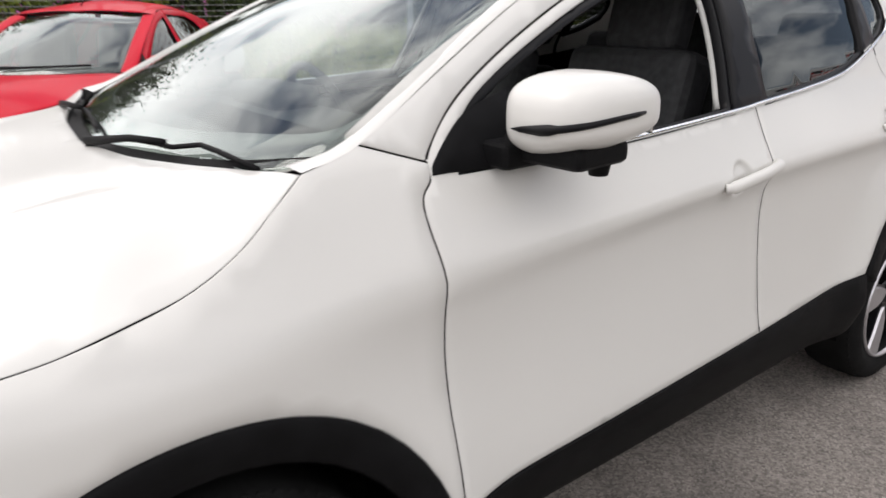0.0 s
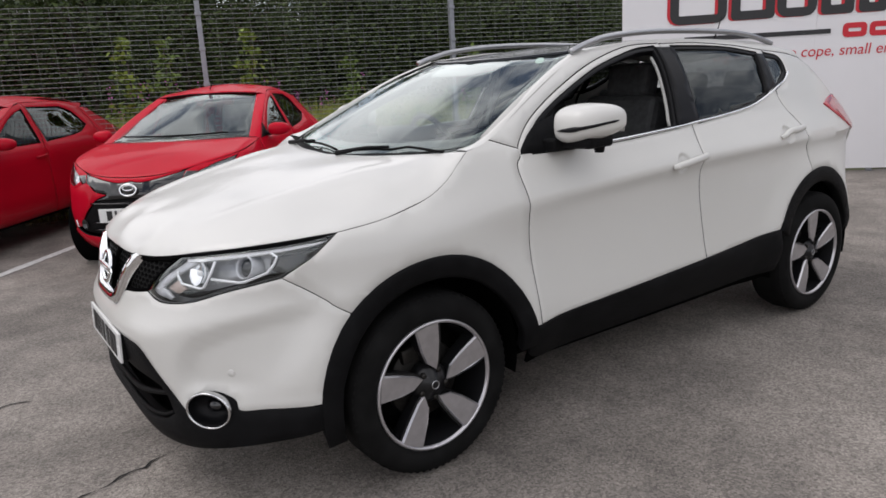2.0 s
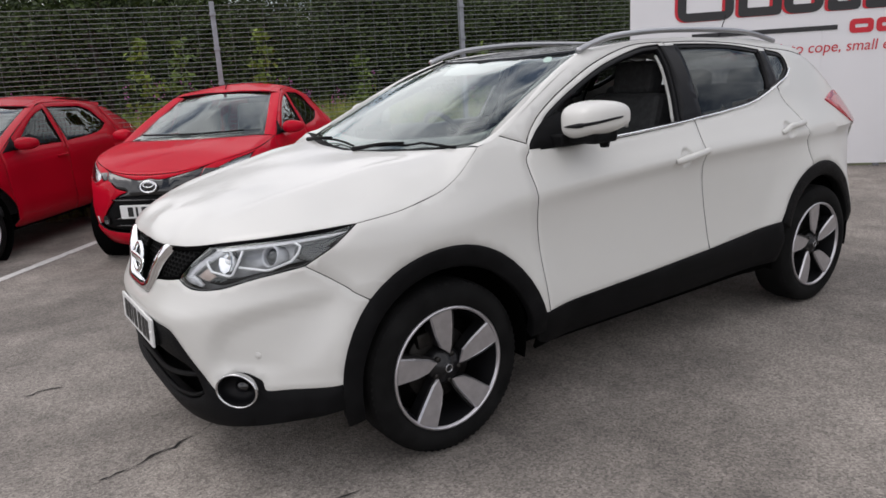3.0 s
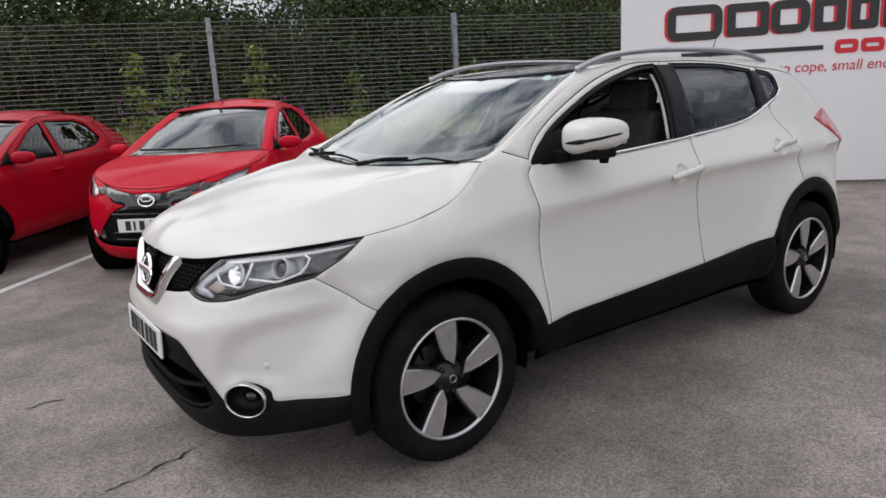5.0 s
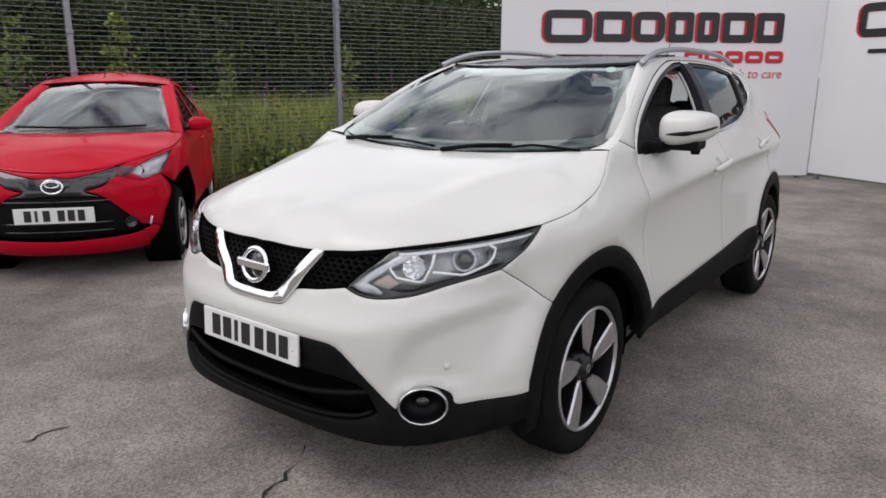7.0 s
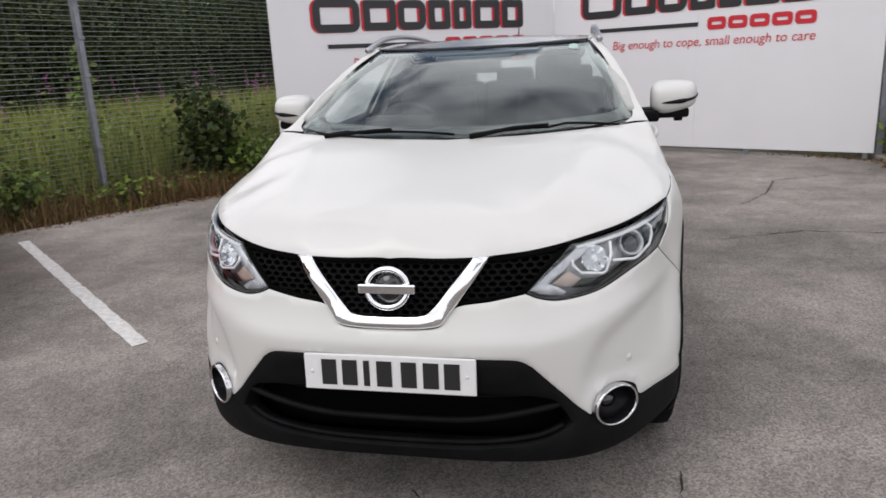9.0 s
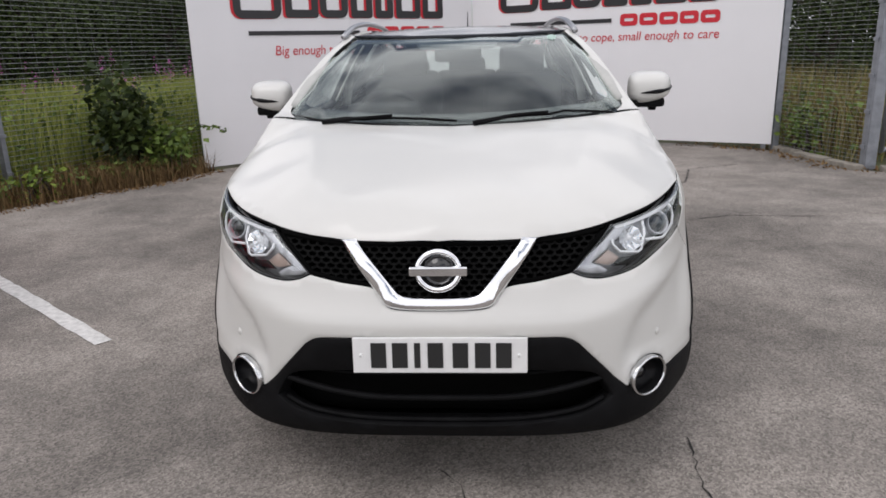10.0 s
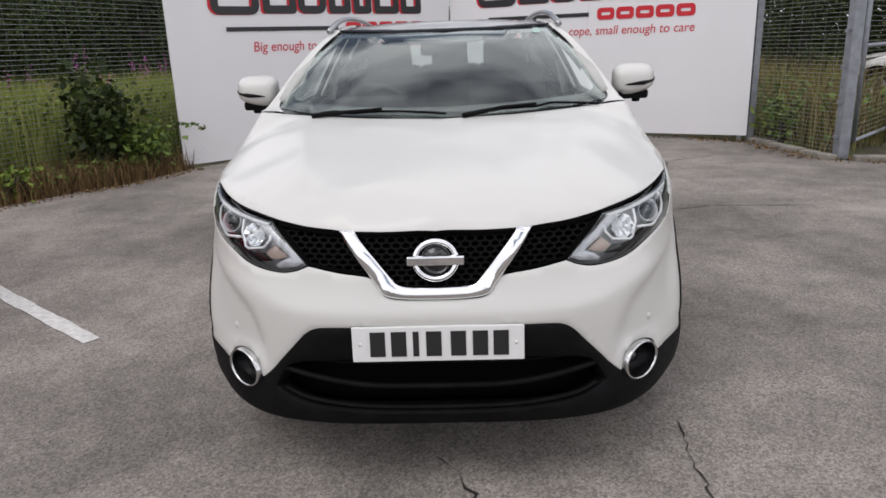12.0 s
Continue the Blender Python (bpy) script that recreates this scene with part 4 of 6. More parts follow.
# wheels
def wheel_at(parent, y, side, spin, x=.885, r=.345, rim=.245, width=.215, spokes=5, face=None, dark=None):
    """A road wheel with its outer face at x."""
    face, dark = face or ALLOY, dark or ALLOY_DARK
    w = thing("wheel", "", "")
    w.parent = parent
    w.location = (side * x, y, r)
    w.rotation_euler = (spin * side, 0, 0 if side > 0 else math.pi)
    k = rim
    part("tyre", lathe([(k - .004, -.02), (k + .006, -.006), (k + .03, .0), (r - .055, .002), (r - .028, -.005), (r - .012, -.016), (r - .002, -.032), (r, -.06), (r, -width + .06), (r - .01, -width + .02), (r - .05, -width), (k, -width + .01)], 64), RUBBER, w, "worn black tyre")
    tread = bmesh.new()
    for i in range(72):
        a = 2 * math.pi * i / 72
        box_bm((.036, .008, .012), (-.034, (r - .0155) * math.cos(a), (r - .0155) * math.sin(a)), 0, turn=Matrix.Rotation(a, 4, "X") @ Matrix.Rotation(.3, 4, "Z"), bm=tread)
    part("tread_shoulder", tread, RUBBER, w)
    part("rim_lip", lathe([(k + .002, -.018), (k + .003, -.004), (k - .003, .001), (k - .008, -.002), (k - .012, -.012)], 64), face, w, "bright machined rim edge")
    part("rim_barrel", lathe([(k - .016, -.010), (k - .024, -.05), (k - .03, -.15), (k - .02, -.2)], 48), dark, w)
    part("rim_back", lathe([(.001, -.115), (.15, -.115), (k - .03, -.15)], 40), DARK, w)
    part("brake_disc", lathe([(.07, -.085), (.145, -.085), (.15, -.092), (.15, -.11)], 48), STEEL, w, "grey brake disc")
    part("caliper", box_bm((.05, .06, .13), (-.085, .125, .02), .012), STEEL, w)
    for s in range(spokes):
        a = 2 * math.pi * s / spokes
        spoke_mesh(w, a, k, face, dark)
    part("hub", lathe([(.001, -.016), (.030, -.016), (.034, -.022), (.06, -.03), (.075, -.045), (.078, -.08)], 32), dark, w)
    for s in range(5):
        a = 2 * math.pi * (s + .5) / 5
        part("wheel_nut", lathe([(.001, -.020), (.009, -.020), (.011, -.026), (.011, -.04)], 10, Matrix.Translation((0, .056 * math.cos(a), .056 * math.sin(a)))), STEEL, w)
    part("hub_cap", lathe([(.001, -.010), (.018, -.010), (.022, -.013), (.027, -.014), (.028, -.02)], 28), dark, w, "round hub cap")
    part("cap_ring", lathe([(.0125, -.0105), (.0135, -.0085), (.0165, -.0085), (.0175, -.0105)], 24), SILVER, w)
    return w


def spoke_mesh(w, a, k, face, dark):
    """A blade spoke: a wide outer foot that narrows to a slanting point at the hub."""
    out = [(.052, -.022), (.085, -.034), (.16, -.047), (k - .012, -.054), (k - .011, .0), (k - .014, .038), (.14, .026), (.09, .012)]
    tilt = math.cos(a), math.sin(a)

    def put(r, t, h):
        return (h, r * tilt[0] - t * tilt[1], r * tilt[1] + t * tilt[0])
    n = len(out)
    verts = [put(r, t, -.004 - .022 * max(0, (.2 - r) / .2)) for r, t in out]
    verts += [put(r, t * 1.06 + (.003 if t > 0 else -.003), -.012 - .022 * max(0, (.2 - r) / .2)) for r, t in out]
    part("spoke", (verts, [tuple(range(n))] + [(i, n + i, n + (i + 1) % n, (i + 1) % n) for i in range(n)]), face, w, "machined silver spoke face").data.polygons.foreach_set("use_smooth", [False] * (n + 1))
    side_v = [put(r, t * 1.10 + (.004 if t > 0 else -.010), -.013 - .022 * max(0, (.2 - r) / .2)) for r, t in out] + [put(r, t * 1.2, -.075) for r, t in out]
    part("spoke_web", (side_v, [tuple(range(n))] + [(i, n + i, n + (i + 1) % n, (i + 1) % n) for i in range(n)]), dark, w).data.polygons.foreach_set("use_smooth", [False] * (n + 1))


for side in (1, -1):
    wheel_at(car, 0, side, radians(98), x=.880)
    wheel_at(car, 2.646, side, radians(100), x=.868)

# cabin
part("cabin_tub", box_bm((1.50, 1.58, .10), (0, 1.34, .55), .02), CABIN, car)
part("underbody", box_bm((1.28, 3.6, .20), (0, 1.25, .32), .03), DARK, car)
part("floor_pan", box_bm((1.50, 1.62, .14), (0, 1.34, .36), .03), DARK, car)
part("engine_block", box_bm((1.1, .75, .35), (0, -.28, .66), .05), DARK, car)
part("dashboard", box_bm((1.42, .50, .20), (0, .60, 1.02), .06, 4), CABIN, car, "charcoal dashboard")
part("dash_top", box_bm((1.36, .50, .04), (0, .36, 1.10), .018, 3), CABIN, car)
part("cluster_hood", box_bm((.36, .16, .07), (-.36, .72, 1.15), .03, 4), CABIN, car)
wheel_m = Matrix.Translation((-.36, .90, 1.06)) @ Matrix.Rotation(radians(-68), 4, "X")
steer = part("steering_wheel", tube([wheel_m @ Vector((.185 * math.cos(t), .185 * math.sin(t), 0)) for t in np.linspace(0, 2 * math.pi, 40, endpoint=False)], .015, 8, closed=True), CABIN, car, "black steering wheel")
part("wheel_boss", box_bm((.17, .11, .05), wheel_m.translation, .02, 3, turn=Matrix.Rotation(radians(-68), 4, "X")), CABIN, steer)
for x, y in ((-.36, 1.42), (.36, 1.42), (-.42, 2.35), (0, 2.35), (.42, 2.35)):
    front = y < 2
    w = .48 if front else .44
    seat = thing("seat", "", "")
    seat.parent = car
    part("cushion", box_bm((w, .5, .16), (x, y - .18, .70), .06, 4), CABIN, seat, "dark cloth seat cushion")
    part("backrest", box_bm((w, .15, .62), (x, y + .13, .98), .06, 4, turn=Matrix.Rotation(radians(-16), 4, "X")), CABIN, seat, "dark cloth backrest")
    part("headrest", box_bm((.27, .11, .18), (x, y + .25, 1.355 if front else 1.28), .045, 4, turn=Matrix.Rotation(radians(-14), 4, "X")), CABIN, seat, "black headrest")
    for dx in (-.05, .05):
        part("headrest_stalk", tube([(x + dx, y + .2, 1.2), (x + dx, y + .24, 1.30)], .006, 6), SILVER, seat)
part("interior_mirror", box_bm((.24, .04, .07), (0, .90, 1.405), .02, 3), CABIN, car)
part("mirror_camera_box", box_bm((.11, .07, .06), (0, .925, 1.455), .015, 3), GLOSS, car)
part("headlining", panel_data([(-.5, 1.0), (.5, 1.0), (.47, 3.0), (-.47, 3.0)], roof, step=.1, lift=-.03, depth=.002), CABIN_PALE, car, "pale headlining")
for side in (1, -1):
    for pts in ([(.74, .38, 1.19), (.67, .66, 1.335), (.55, 1.08, 1.49)], [(.72, 1.56, 1.12), (.68, 1.60, 1.30), (.56, 1.66, 1.49)]):
        part("pillar_trim", sided(tube(smooth_line(pts, 4), .035, 6, squash=.6), side), CABIN_PALE, car)
    part("seat_belt", sided(tube(smooth_line([(.66, 1.60, 1.40), (.70, 1.57, 1.15), (.71, 1.55, .8)], 3), .02, 4, squash=.2), side), CABIN, car)
    part("door_card", sided(panel_data(loop([Y(.6, .6), Y(2.4, .6), Y(2.4, 1.15), Y(1.5, 1.12), Y(.6, 1.10)]), wall, step=.12, lift=-.09, depth=.02, gap=0), side), CABIN, car)
# tail
tail_a = smooth_line([wall(u_at_y(y, z), z) for y, z in ((3.24, .30), (3.28, .6), (3.31, .85), (3.27, 1.02), (3.14, 1.18))], 4)
part("tailgate", strip_data(tail_a, [(-x, y, z) for x, y, z in tail_a], .06), WHITE, car, "white tailgate")
rg_a = smooth_line([wall(u_at_y(y, z), z) for y, z in ((3.14, 1.18), (2.98, 1.34), (2.84, 1.43), (2.80, 1.447))], 4)
part("rear_glass", strip_data(rg_a, [(-x, y, z) for x, y, z in rg_a], .05), REAR_TINT, car, "dark rear window").visible_shadow = False


# ---- ground ----
def asphalt_material(name, base):
    m = bpy.data.materials.new(name)
    m.use_nodes = True
    nt = m.node_tree
    b = nt.nodes["Principled BSDF"]
    b.inputs["Roughness"].default_value = .88
    b.inputs["Specular IOR Level"].default_value = .3
    co = nt.nodes.new("ShaderNodeTexCoord")

    def noise_node(scale, detail, rough=.6):
        n = nt.nodes.new("ShaderNodeTexNoise")
        n.inputs["Scale"].default_value, n.inputs["Detail"].default_value, n.inputs["Roughness"].default_value = scale, detail, rough
        nt.links.new(co.outputs["Object"], n.inputs["Vector"])
        return n

    def ramp(src, p0, c0, p1, c1):
        r = nt.nodes.new("ShaderNodeValToRGB")
        r.color_ramp.elements[0].position, r.color_ramp.elements[0].color = p0, (*c0, 1)
        r.color_ramp.elements[1].position, r.color_ramp.elements[1].color = p1, (*c1, 1)
        nt.links.new(src, r.inputs["Fac"])
        return r.outputs["Color"]

    def mix(kind, fac, a, b2):
        x = nt.nodes.new("ShaderNodeMix")
        x.data_type, x.blend_type = "RGBA", kind
        x.inputs["Factor"].default_value = fac
        nt.links.new(a, x.inputs["A"])
        nt.links.new(b2, x.inputs["B"])
        return x.outputs["Result"]
    broad = ramp(noise_node(.55, 5).outputs["Fac"], .32, tuple(c * .50 for c in base), .70, tuple(c * 1.28 for c in base))
    patch = ramp(noise_node(2.6, 6, .7).outputs["Fac"], .35, (.72, .72, .72), .70, (1.16, 1.15, 1.14))
    vor = nt.nodes.new("ShaderNodeTexVoronoi")
    vor.inputs["Scale"].default_value = 125
    nt.links.new(co.outputs["Object"], vor.inputs["Vector"])
    stones = ramp(vor.outputs["Color"], .05, (.56, .55, .54), .95, (1.50, 1.48, 1.44))
    fine = ramp(noise_node(260, 3).outputs["Fac"], .3, (.68, .68, .68), .7, (1.32, 1.32, 1.32))
    c = mix("MULTIPLY", 1, mix("MULTIPLY", 1, mix("MULTIPLY", 1.0, broad, patch), stones), fine)
    nt.links.new(c, b.inputs["Base Color"])
    bp = nt.nodes.new("ShaderNodeBump")
    bp.inputs["Strength"].default_value, bp.inputs["Distance"].default_value = .4, .005
    nt.links.new(vor.outputs["Distance"], bp.inputs["Height"])
    nt.links.new(bp.outputs["Normal"], b.inputs["Normal"])
    return m


def island_material(name, lo, hi, rough=.6, sheen=.25):
    """Leaves and blades that differ one from the next."""
    m = bpy.data.materials.new(name)
    m.use_nodes = True
    nt = m.node_tree
    b = nt.nodes["Principled BSDF"]
    g = nt.nodes.new("ShaderNodeNewGeometry")
    r = nt.nodes.new("ShaderNodeValToRGB")
    r.color_ramp.elements[0].color, r.color_ramp.elements[1].color = (*lo, 1), (*hi, 1)
    nt.links.new(g.outputs["Random Per Island"], r.inputs["Fac"])
    nt.links.new(r.outputs["Color"], b.inputs["Base Color"])
    b.inputs["Roughness"].default_value = rough
    b.inputs["Specular IOR Level"].default_value = sheen
    return m


ASPHALT = asphalt_material("asphalt", (.262, .240, .222))
SOIL = material("soil", (.07, .055, .035), .95, vary=.5, scale=2.0, colour2=(.09, .10, .035))
LINE_PAINT = material("worn_line_paint", (.62, .61, .59), .8, vary=.18, scale=25, bump=.3, bump_scale=150)
CRACK = material("crack_shadow", (.018, .017, .016), .95)
GALV = material("galvanised_steel", (.25, .265, .29), .45, metal=.55, vary=.15, scale=12)
WIRE = material("fence_wire", (.25, .255, .265), .55, metal=.3)
BOARD = material("white_board", (.74, .735, .75), .45, vary=.02, scale=1.3)
BOARD_EDGE = material("board_edge", (.25, .25, .26), .6)
RED_INK = material("red_sign_print", (.55, .012, .025), .45)
BLACK_INK = material("black_sign_print", (.014, .014, .016), .4)
CONCRETE = material("kerb_concrete", (.22, .20, .17), .9, vary=.3, scale=9, bump=.4, bump_scale=80)
LEAF = island_material("leaf_green", (.045, .080, .016), (.17, .24, .048))
# darker copy of the leaf green, with the shade of the wood painted in
LEAF_DARK_SHADE = island_material("leaf_dark_shade", (.012, .023, .007), (.062, .090, .021))
LEAF_LIGHT = island_material("leaf_bright", (.08, .13, .018), (.19, .25, .035))
DRY = island_material("dry_grass", (.06, .034, .016), (.26, .17, .075), .8)
GRASS = island_material("tall_grass", (.10, .15, .026), (.43, .44, .115), .7)
BANK = island_material("bank_grass", (.09, .10, .03), (.34, .29, .11), .8)
PINK = island_material("willowherb_flower", (.34, .07, .25), (.52, .16, .42))
BARK = material("bark", (.055, .042, .032), .9, vary=.4, scale=14, bump=.6, bump_scale=40)
LITTER = island_material("leaf_litter", (.10, .05, .02), (.26, .17, .08), .8)

EDGE = [(-8.4, -6.0), (-7.0, -1.6), (-6.0, 1.0), (-4.90, 3.40), (-4.26, 4.54), (-3.74, 5.25), (-3.42, 6.10), (-2.3, 7.3), (-1.1, 8.35), (-.05, 9.3), (1.6, 8.75), (3.1, 7.75), (3.98, 6.98), (4.10, 6.2), (4.32, 5.42), (5.2, 5.0), (8, 4.6), (14, 4.0)]
ground = part("ground", ([(-400, -400, -.03), (400, -400, -.03), (400, 400, -.03), (-400, 400, -.03)], [(0, 1, 2, 3)]), SOIL)
tagged(ground, "rough soil and grass ground beyond the car park", "ground", kind="structure")
lot = bmesh.new()
lot_edge = [(x + .05 * math.sin(7 * x + 3 * y), y + .05 * math.sin(5 * x + 11 * y)) for x, y in smooth_line(EDGE, 8)]
lot_edge += [(60, -2), (60, -60), (-60, -60), (-60, -30), (-14, -14)]
lot_face = lot.faces.new([lot.verts.new((x, y, 0)) for x, y in lot_edge])
if lot_face.normal.z < 0 or area2([(v.co.x, v.co.y) for v in lot_face.verts]) < 0:
    lot_face.normal_flip()
made = bmesh.ops.extrude_face_region(lot, geom=[lot_face])["geom"]
bmesh.ops.translate(lot, verts=[v for v in made if isinstance(v, bmesh.types.BMVert)], vec=(0, 0, -.028))
bmesh.ops.recalc_face_normals(lot, faces=lot.faces)
tagged(part("pavement", lot, ASPHALT), "worn grey asphalt car park with cracks and patches", "asphalt", kind="structure")


def ribbon(pts, widths, z):
    verts, faces = [], []
    for i, p in enumerate(pts):
        a, b = Vector(pts[max(i - 1, 0)]), Vector(pts[min(i + 1, len(pts) - 1)])
        d = (b - a).normalized()
        n = Vector((-d.y, d.x))
        w = widths[i]
        verts += [(p[0] + n.x * w, p[1] + n.y * w, z), (p[0] - n.x * w, p[1] - n.y * w, z)]
    for i in range(len(pts) - 1):
        faces.append((2 * i, 2 * i + 1, 2 * i + 3, 2 * i + 2))
    return verts, faces


rnd = random.Random(4)
for a, b in (((-1.87, .47), (-4.63, 2.70)), ((-3.42, -1.62), (-6.2, .93)), ((-5.1, -3.5), (-7.9, -1.0))):
    pts = [Vector(a).lerp(Vector(b), t) for t in np.linspace(0, 1, 60)]
    line = part("bay_line", ribbon([(p.x, p.y) for p in pts], [.048 + rnd.uniform(-.005, .005) for _ in pts], .004), LINE_PAINT)
    tagged(line, "worn white painted parking bay line on asphalt", "road marking", "parking bay lines")


def crack(pts, w, seed):
    """A jagged branching crack in the asphalt."""
    r = random.Random(seed)
    line, wid = [], []
    for a, b in zip(pts, pts[1:]):
        n = max(3, int(math.dist(a, b) / .035))
        for i in range(n):
            t = i / n
            line.append((a[0] + (b[0] - a[0]) * t + r.uniform(-.014, .014), a[1] + (b[1] - a[1]) * t + r.uniform(-.014, .014)))
            wid.append(w * r.choice((.12, .35, .6, 1, 1.3)))
    wid[0] = wid[-1] = .0005
    tagged(part("asphalt_crack", ribbon(line, wid, .004), CRACK), "thin dark jagged crack in the asphalt", "crack", "asphalt cracks")


crack([(.18, -1.2), (.17, -1.11), (.11, -.93), (.04, -.77), (-.05, -.62)], .006, 1)
crack([(-.94, -1.36), (-.95, -1.23), (-.92, -1.12)], .005, 3)
crack([(.85, -1.25), (.86, -.92), (.86, -.75), (.88, -.57), (.90, -.37)], .0035, 4)
crack([(1.9, 4.2), (2.3, 4.9), (2.5, 5.6), (3.2, 5.9)], .008, 5)
crack([(1.5, 2.9), (2.2, 3.2), (3.1, 3.1)], .006, 6)


# ---- sign boards ----
def ring_bm(w, h, bar, r=.06):
    """A plain rounded frame, upright in the x-z plane."""
    def outline(w2, h2, rr):
        out = []
        for cx, cz, a0 in ((w2 / 2 - rr, h2 / 2 - rr, 0), (-w2 / 2 + rr, h2 / 2 - rr, 90), (-w2 / 2 + rr, -h2 / 2 + rr, 180), (w2 / 2 - rr, -h2 / 2 + rr, 270)):
            for i in range(5):
                a = radians(a0 + 90 * i / 4)
                out.append((cx + rr * math.cos(a), cz + rr * math.sin(a)))
        return out
    o, i = outline(w, h, r), outline(w - 2 * bar, h - 2 * bar, max(r - bar, .015))
    bm = bmesh.new()
    vo, vi = [bm.verts.new((a, 0, b)) for a, b in o], [bm.verts.new((a, 0, b)) for a, b in i]
    n = len(o)
    for k in range(n):
        bm.faces.new((vo[k], vo[(k + 1) % n], vi[(k + 1) % n], vi[k]))
    return bm


def sign_board(a, b, logo0, logo1, drop):
    a, b = Vector((*a, 0)), Vector((*b, 0))
    d = b - a
    m = Matrix.Translation(a) @ Matrix.Rotation(math.atan2(d.y, d.x), 4, "Z")
    sb = thing("sign_board", "large white advertising board with black and red shapes", "sign board", "advertising boards", m=m)
    L = d.length
    z0, z1 = .085 - drop * .6, 2.74
    n_panel = 2
    for i in range(n_panel):
        part("board_panel", box_bm((L / n_panel - .0015, .03, z1 - z0), (L * (i + .5) / n_panel, .018, (z0 + z1) / 2), .001), BOARD, sb)
    for x in (.10, L * .33, L * .66, L - .10):
        part("back_post", box_bm((.06, .06, 2.7), (x, .07, 1.35), .004), GALV, sb)
    W = logo1 - logo0
    # plain rounded frames in black over a red edge, the first one the widest
    for k, (x0, x1) in enumerate(((.0, .195), (.21, .355), (.362, .492), (.505, .61), (.625, .715), (.73, .86), (.872, .985))):
        w, h = (x1 - x0) * W, .43 if k == 0 else .40
        for dx, yy, mat in ((-.035, -.0045, RED_INK), (0, -.0085, BLACK_INK)):
            bm = ring_bm(w, h, .105, .12 if k in (0, 2) else .05)
            bmesh.ops.translate(bm, verts=bm.verts, vec=(logo0 + (x0 + x1) / 2 * W + dx, yy, 2.165 - drop + (0 if dx else .004)))
            part("logo_shape", bm, mat, sb)
    part("logo_rule", box_bm((.49 * W, .003, .055), (logo0 + .052 * W + .245 * W, -.0045, 1.775 - drop), 0), BLACK_INK, sb)
    for k in range(5):
        bm = ring_bm(.077 * W, .165, .062, .05)
        bmesh.ops.translate(bm, verts=bm.verts, vec=(logo0 + (.576 + .0848 * (k + .5)) * W, -.0045, 1.775 - drop))
        part("logo_shape", bm, RED_INK, sb)
    S = W / 3.5
    words = "Big enough to cope, small enough to care".split()

    def text_mesh(body):
        cu = bpy.data.curves.new("word", "FONT")
        cu.body, cu.size, cu.shear = body, .185 * S, .12
        tmp = bpy.data.objects.new("word", cu)
        scene.collection.objects.link(tmp)
        bpy.context.view_layer.update()
        me = bpy.data.meshes.new_from_object(tmp.evaluated_get(bpy.context.evaluated_depsgraph_get()))
        bpy.data.objects.remove(tmp)
        return me
    whole = text_mesh(" ".join(words))
    wide = max(v.co.x for v in whole.vertices)
    target = W * .845
    end = logo1 - .01
    for k, wd in enumerate(words):
        me = text_mesh(wd)
        last = max(v.co.x for v in text_mesh(" ".join(words[:k + 1])).vertices)
        x0 = last - max(v.co.x for v in me.vertices)
        me.transform(Matrix.Translation((end - target, -.0045, 1.49 - drop)) @ Matrix.Rotation(radians(90), 4, "X") @ Matrix.Diagonal((target / wide, 1, 1, 1)) @ Matrix.Translation((x0, 0, 0)))
        me.materials.clear()
        me.materials.append(RED_INK)
        text = new("word", me)
        text.parent = sb
    return sb


sign_board((-3.5, 6.06), (-.088, 9.06), .58, 4.00, .07)
sign_board((-.082, 9.06), (3.96, 7.00), .50, 3.78, .0)


# ---- fences, gate and kerb ----
def fence_run(posts, height, label, pitch=.055, wire=.0036):
    f = thing("mesh_fence", label, "fence")
    for k, (x, y) in enumerate(posts):
        ang = math.atan2(posts[min(k + 1, len(posts) - 1)][1] - posts[max(k - 1, 0)][1], posts[min(k + 1, len(posts) - 1)][0] - posts[max(k - 1, 0)][0])
        post = part("post", box_bm((.06, .08, height + .08), (x, y, (height + .08) / 2 - .03), .006, turn=Matrix.Rotation(ang, 4, "Z")), GALV, f)
        for z in np.linspace(.25, height - .1, 6):
            part("clip", box_bm((.075, .02, .04), (x + .045 * math.sin(ang), y - .045 * math.cos(ang), z), .004, turn=Matrix.Rotation(ang, 4, "Z")), GALV, post)
    for (x0, y0), (x1, y1) in zip(posts, posts[1:]):
        verts, faces = [], []

        def bar(p, q, r):
            d = (Vector(q) - Vector(p)).normalized()
            s = d.cross(Vector((0, 0, 1)) if abs(d.z) < .5 else Vector((1, 0, 0))).normalized()
            u = s.cross(d)
            k = len(verts)
            for c in (p, q):
                for t in range(3):
                    a = 2 * math.pi * t / 3
                    verts.append(tuple(Vector(c) + s * r * math.cos(a) + u * r * math.sin(a)))
            faces.extend([(k + t, k + (t + 1) % 3, k + 3 + (t + 1) % 3, k + 3 + t) for t in range(3)])
        L = math.dist((x0, y0), (x1, y1))
        for i in range(int(height / pitch) + 1):
            z = .04 + i * pitch
            bar((x0, y0, z), (x1, y1, z), wire)
        n = int(L / .2)
        for i in range(n + 1):
            t = i / n
            bar((x0 + (x1 - x0) * t, y0 + (y1 - y0) * t, .03), (x0 + (x1 - x0) * t, y0 + (y1 - y0) * t, height), .0014)
        part("mesh_panel", (verts, faces), WIRE, f, "welded wire mesh panel")
    return f


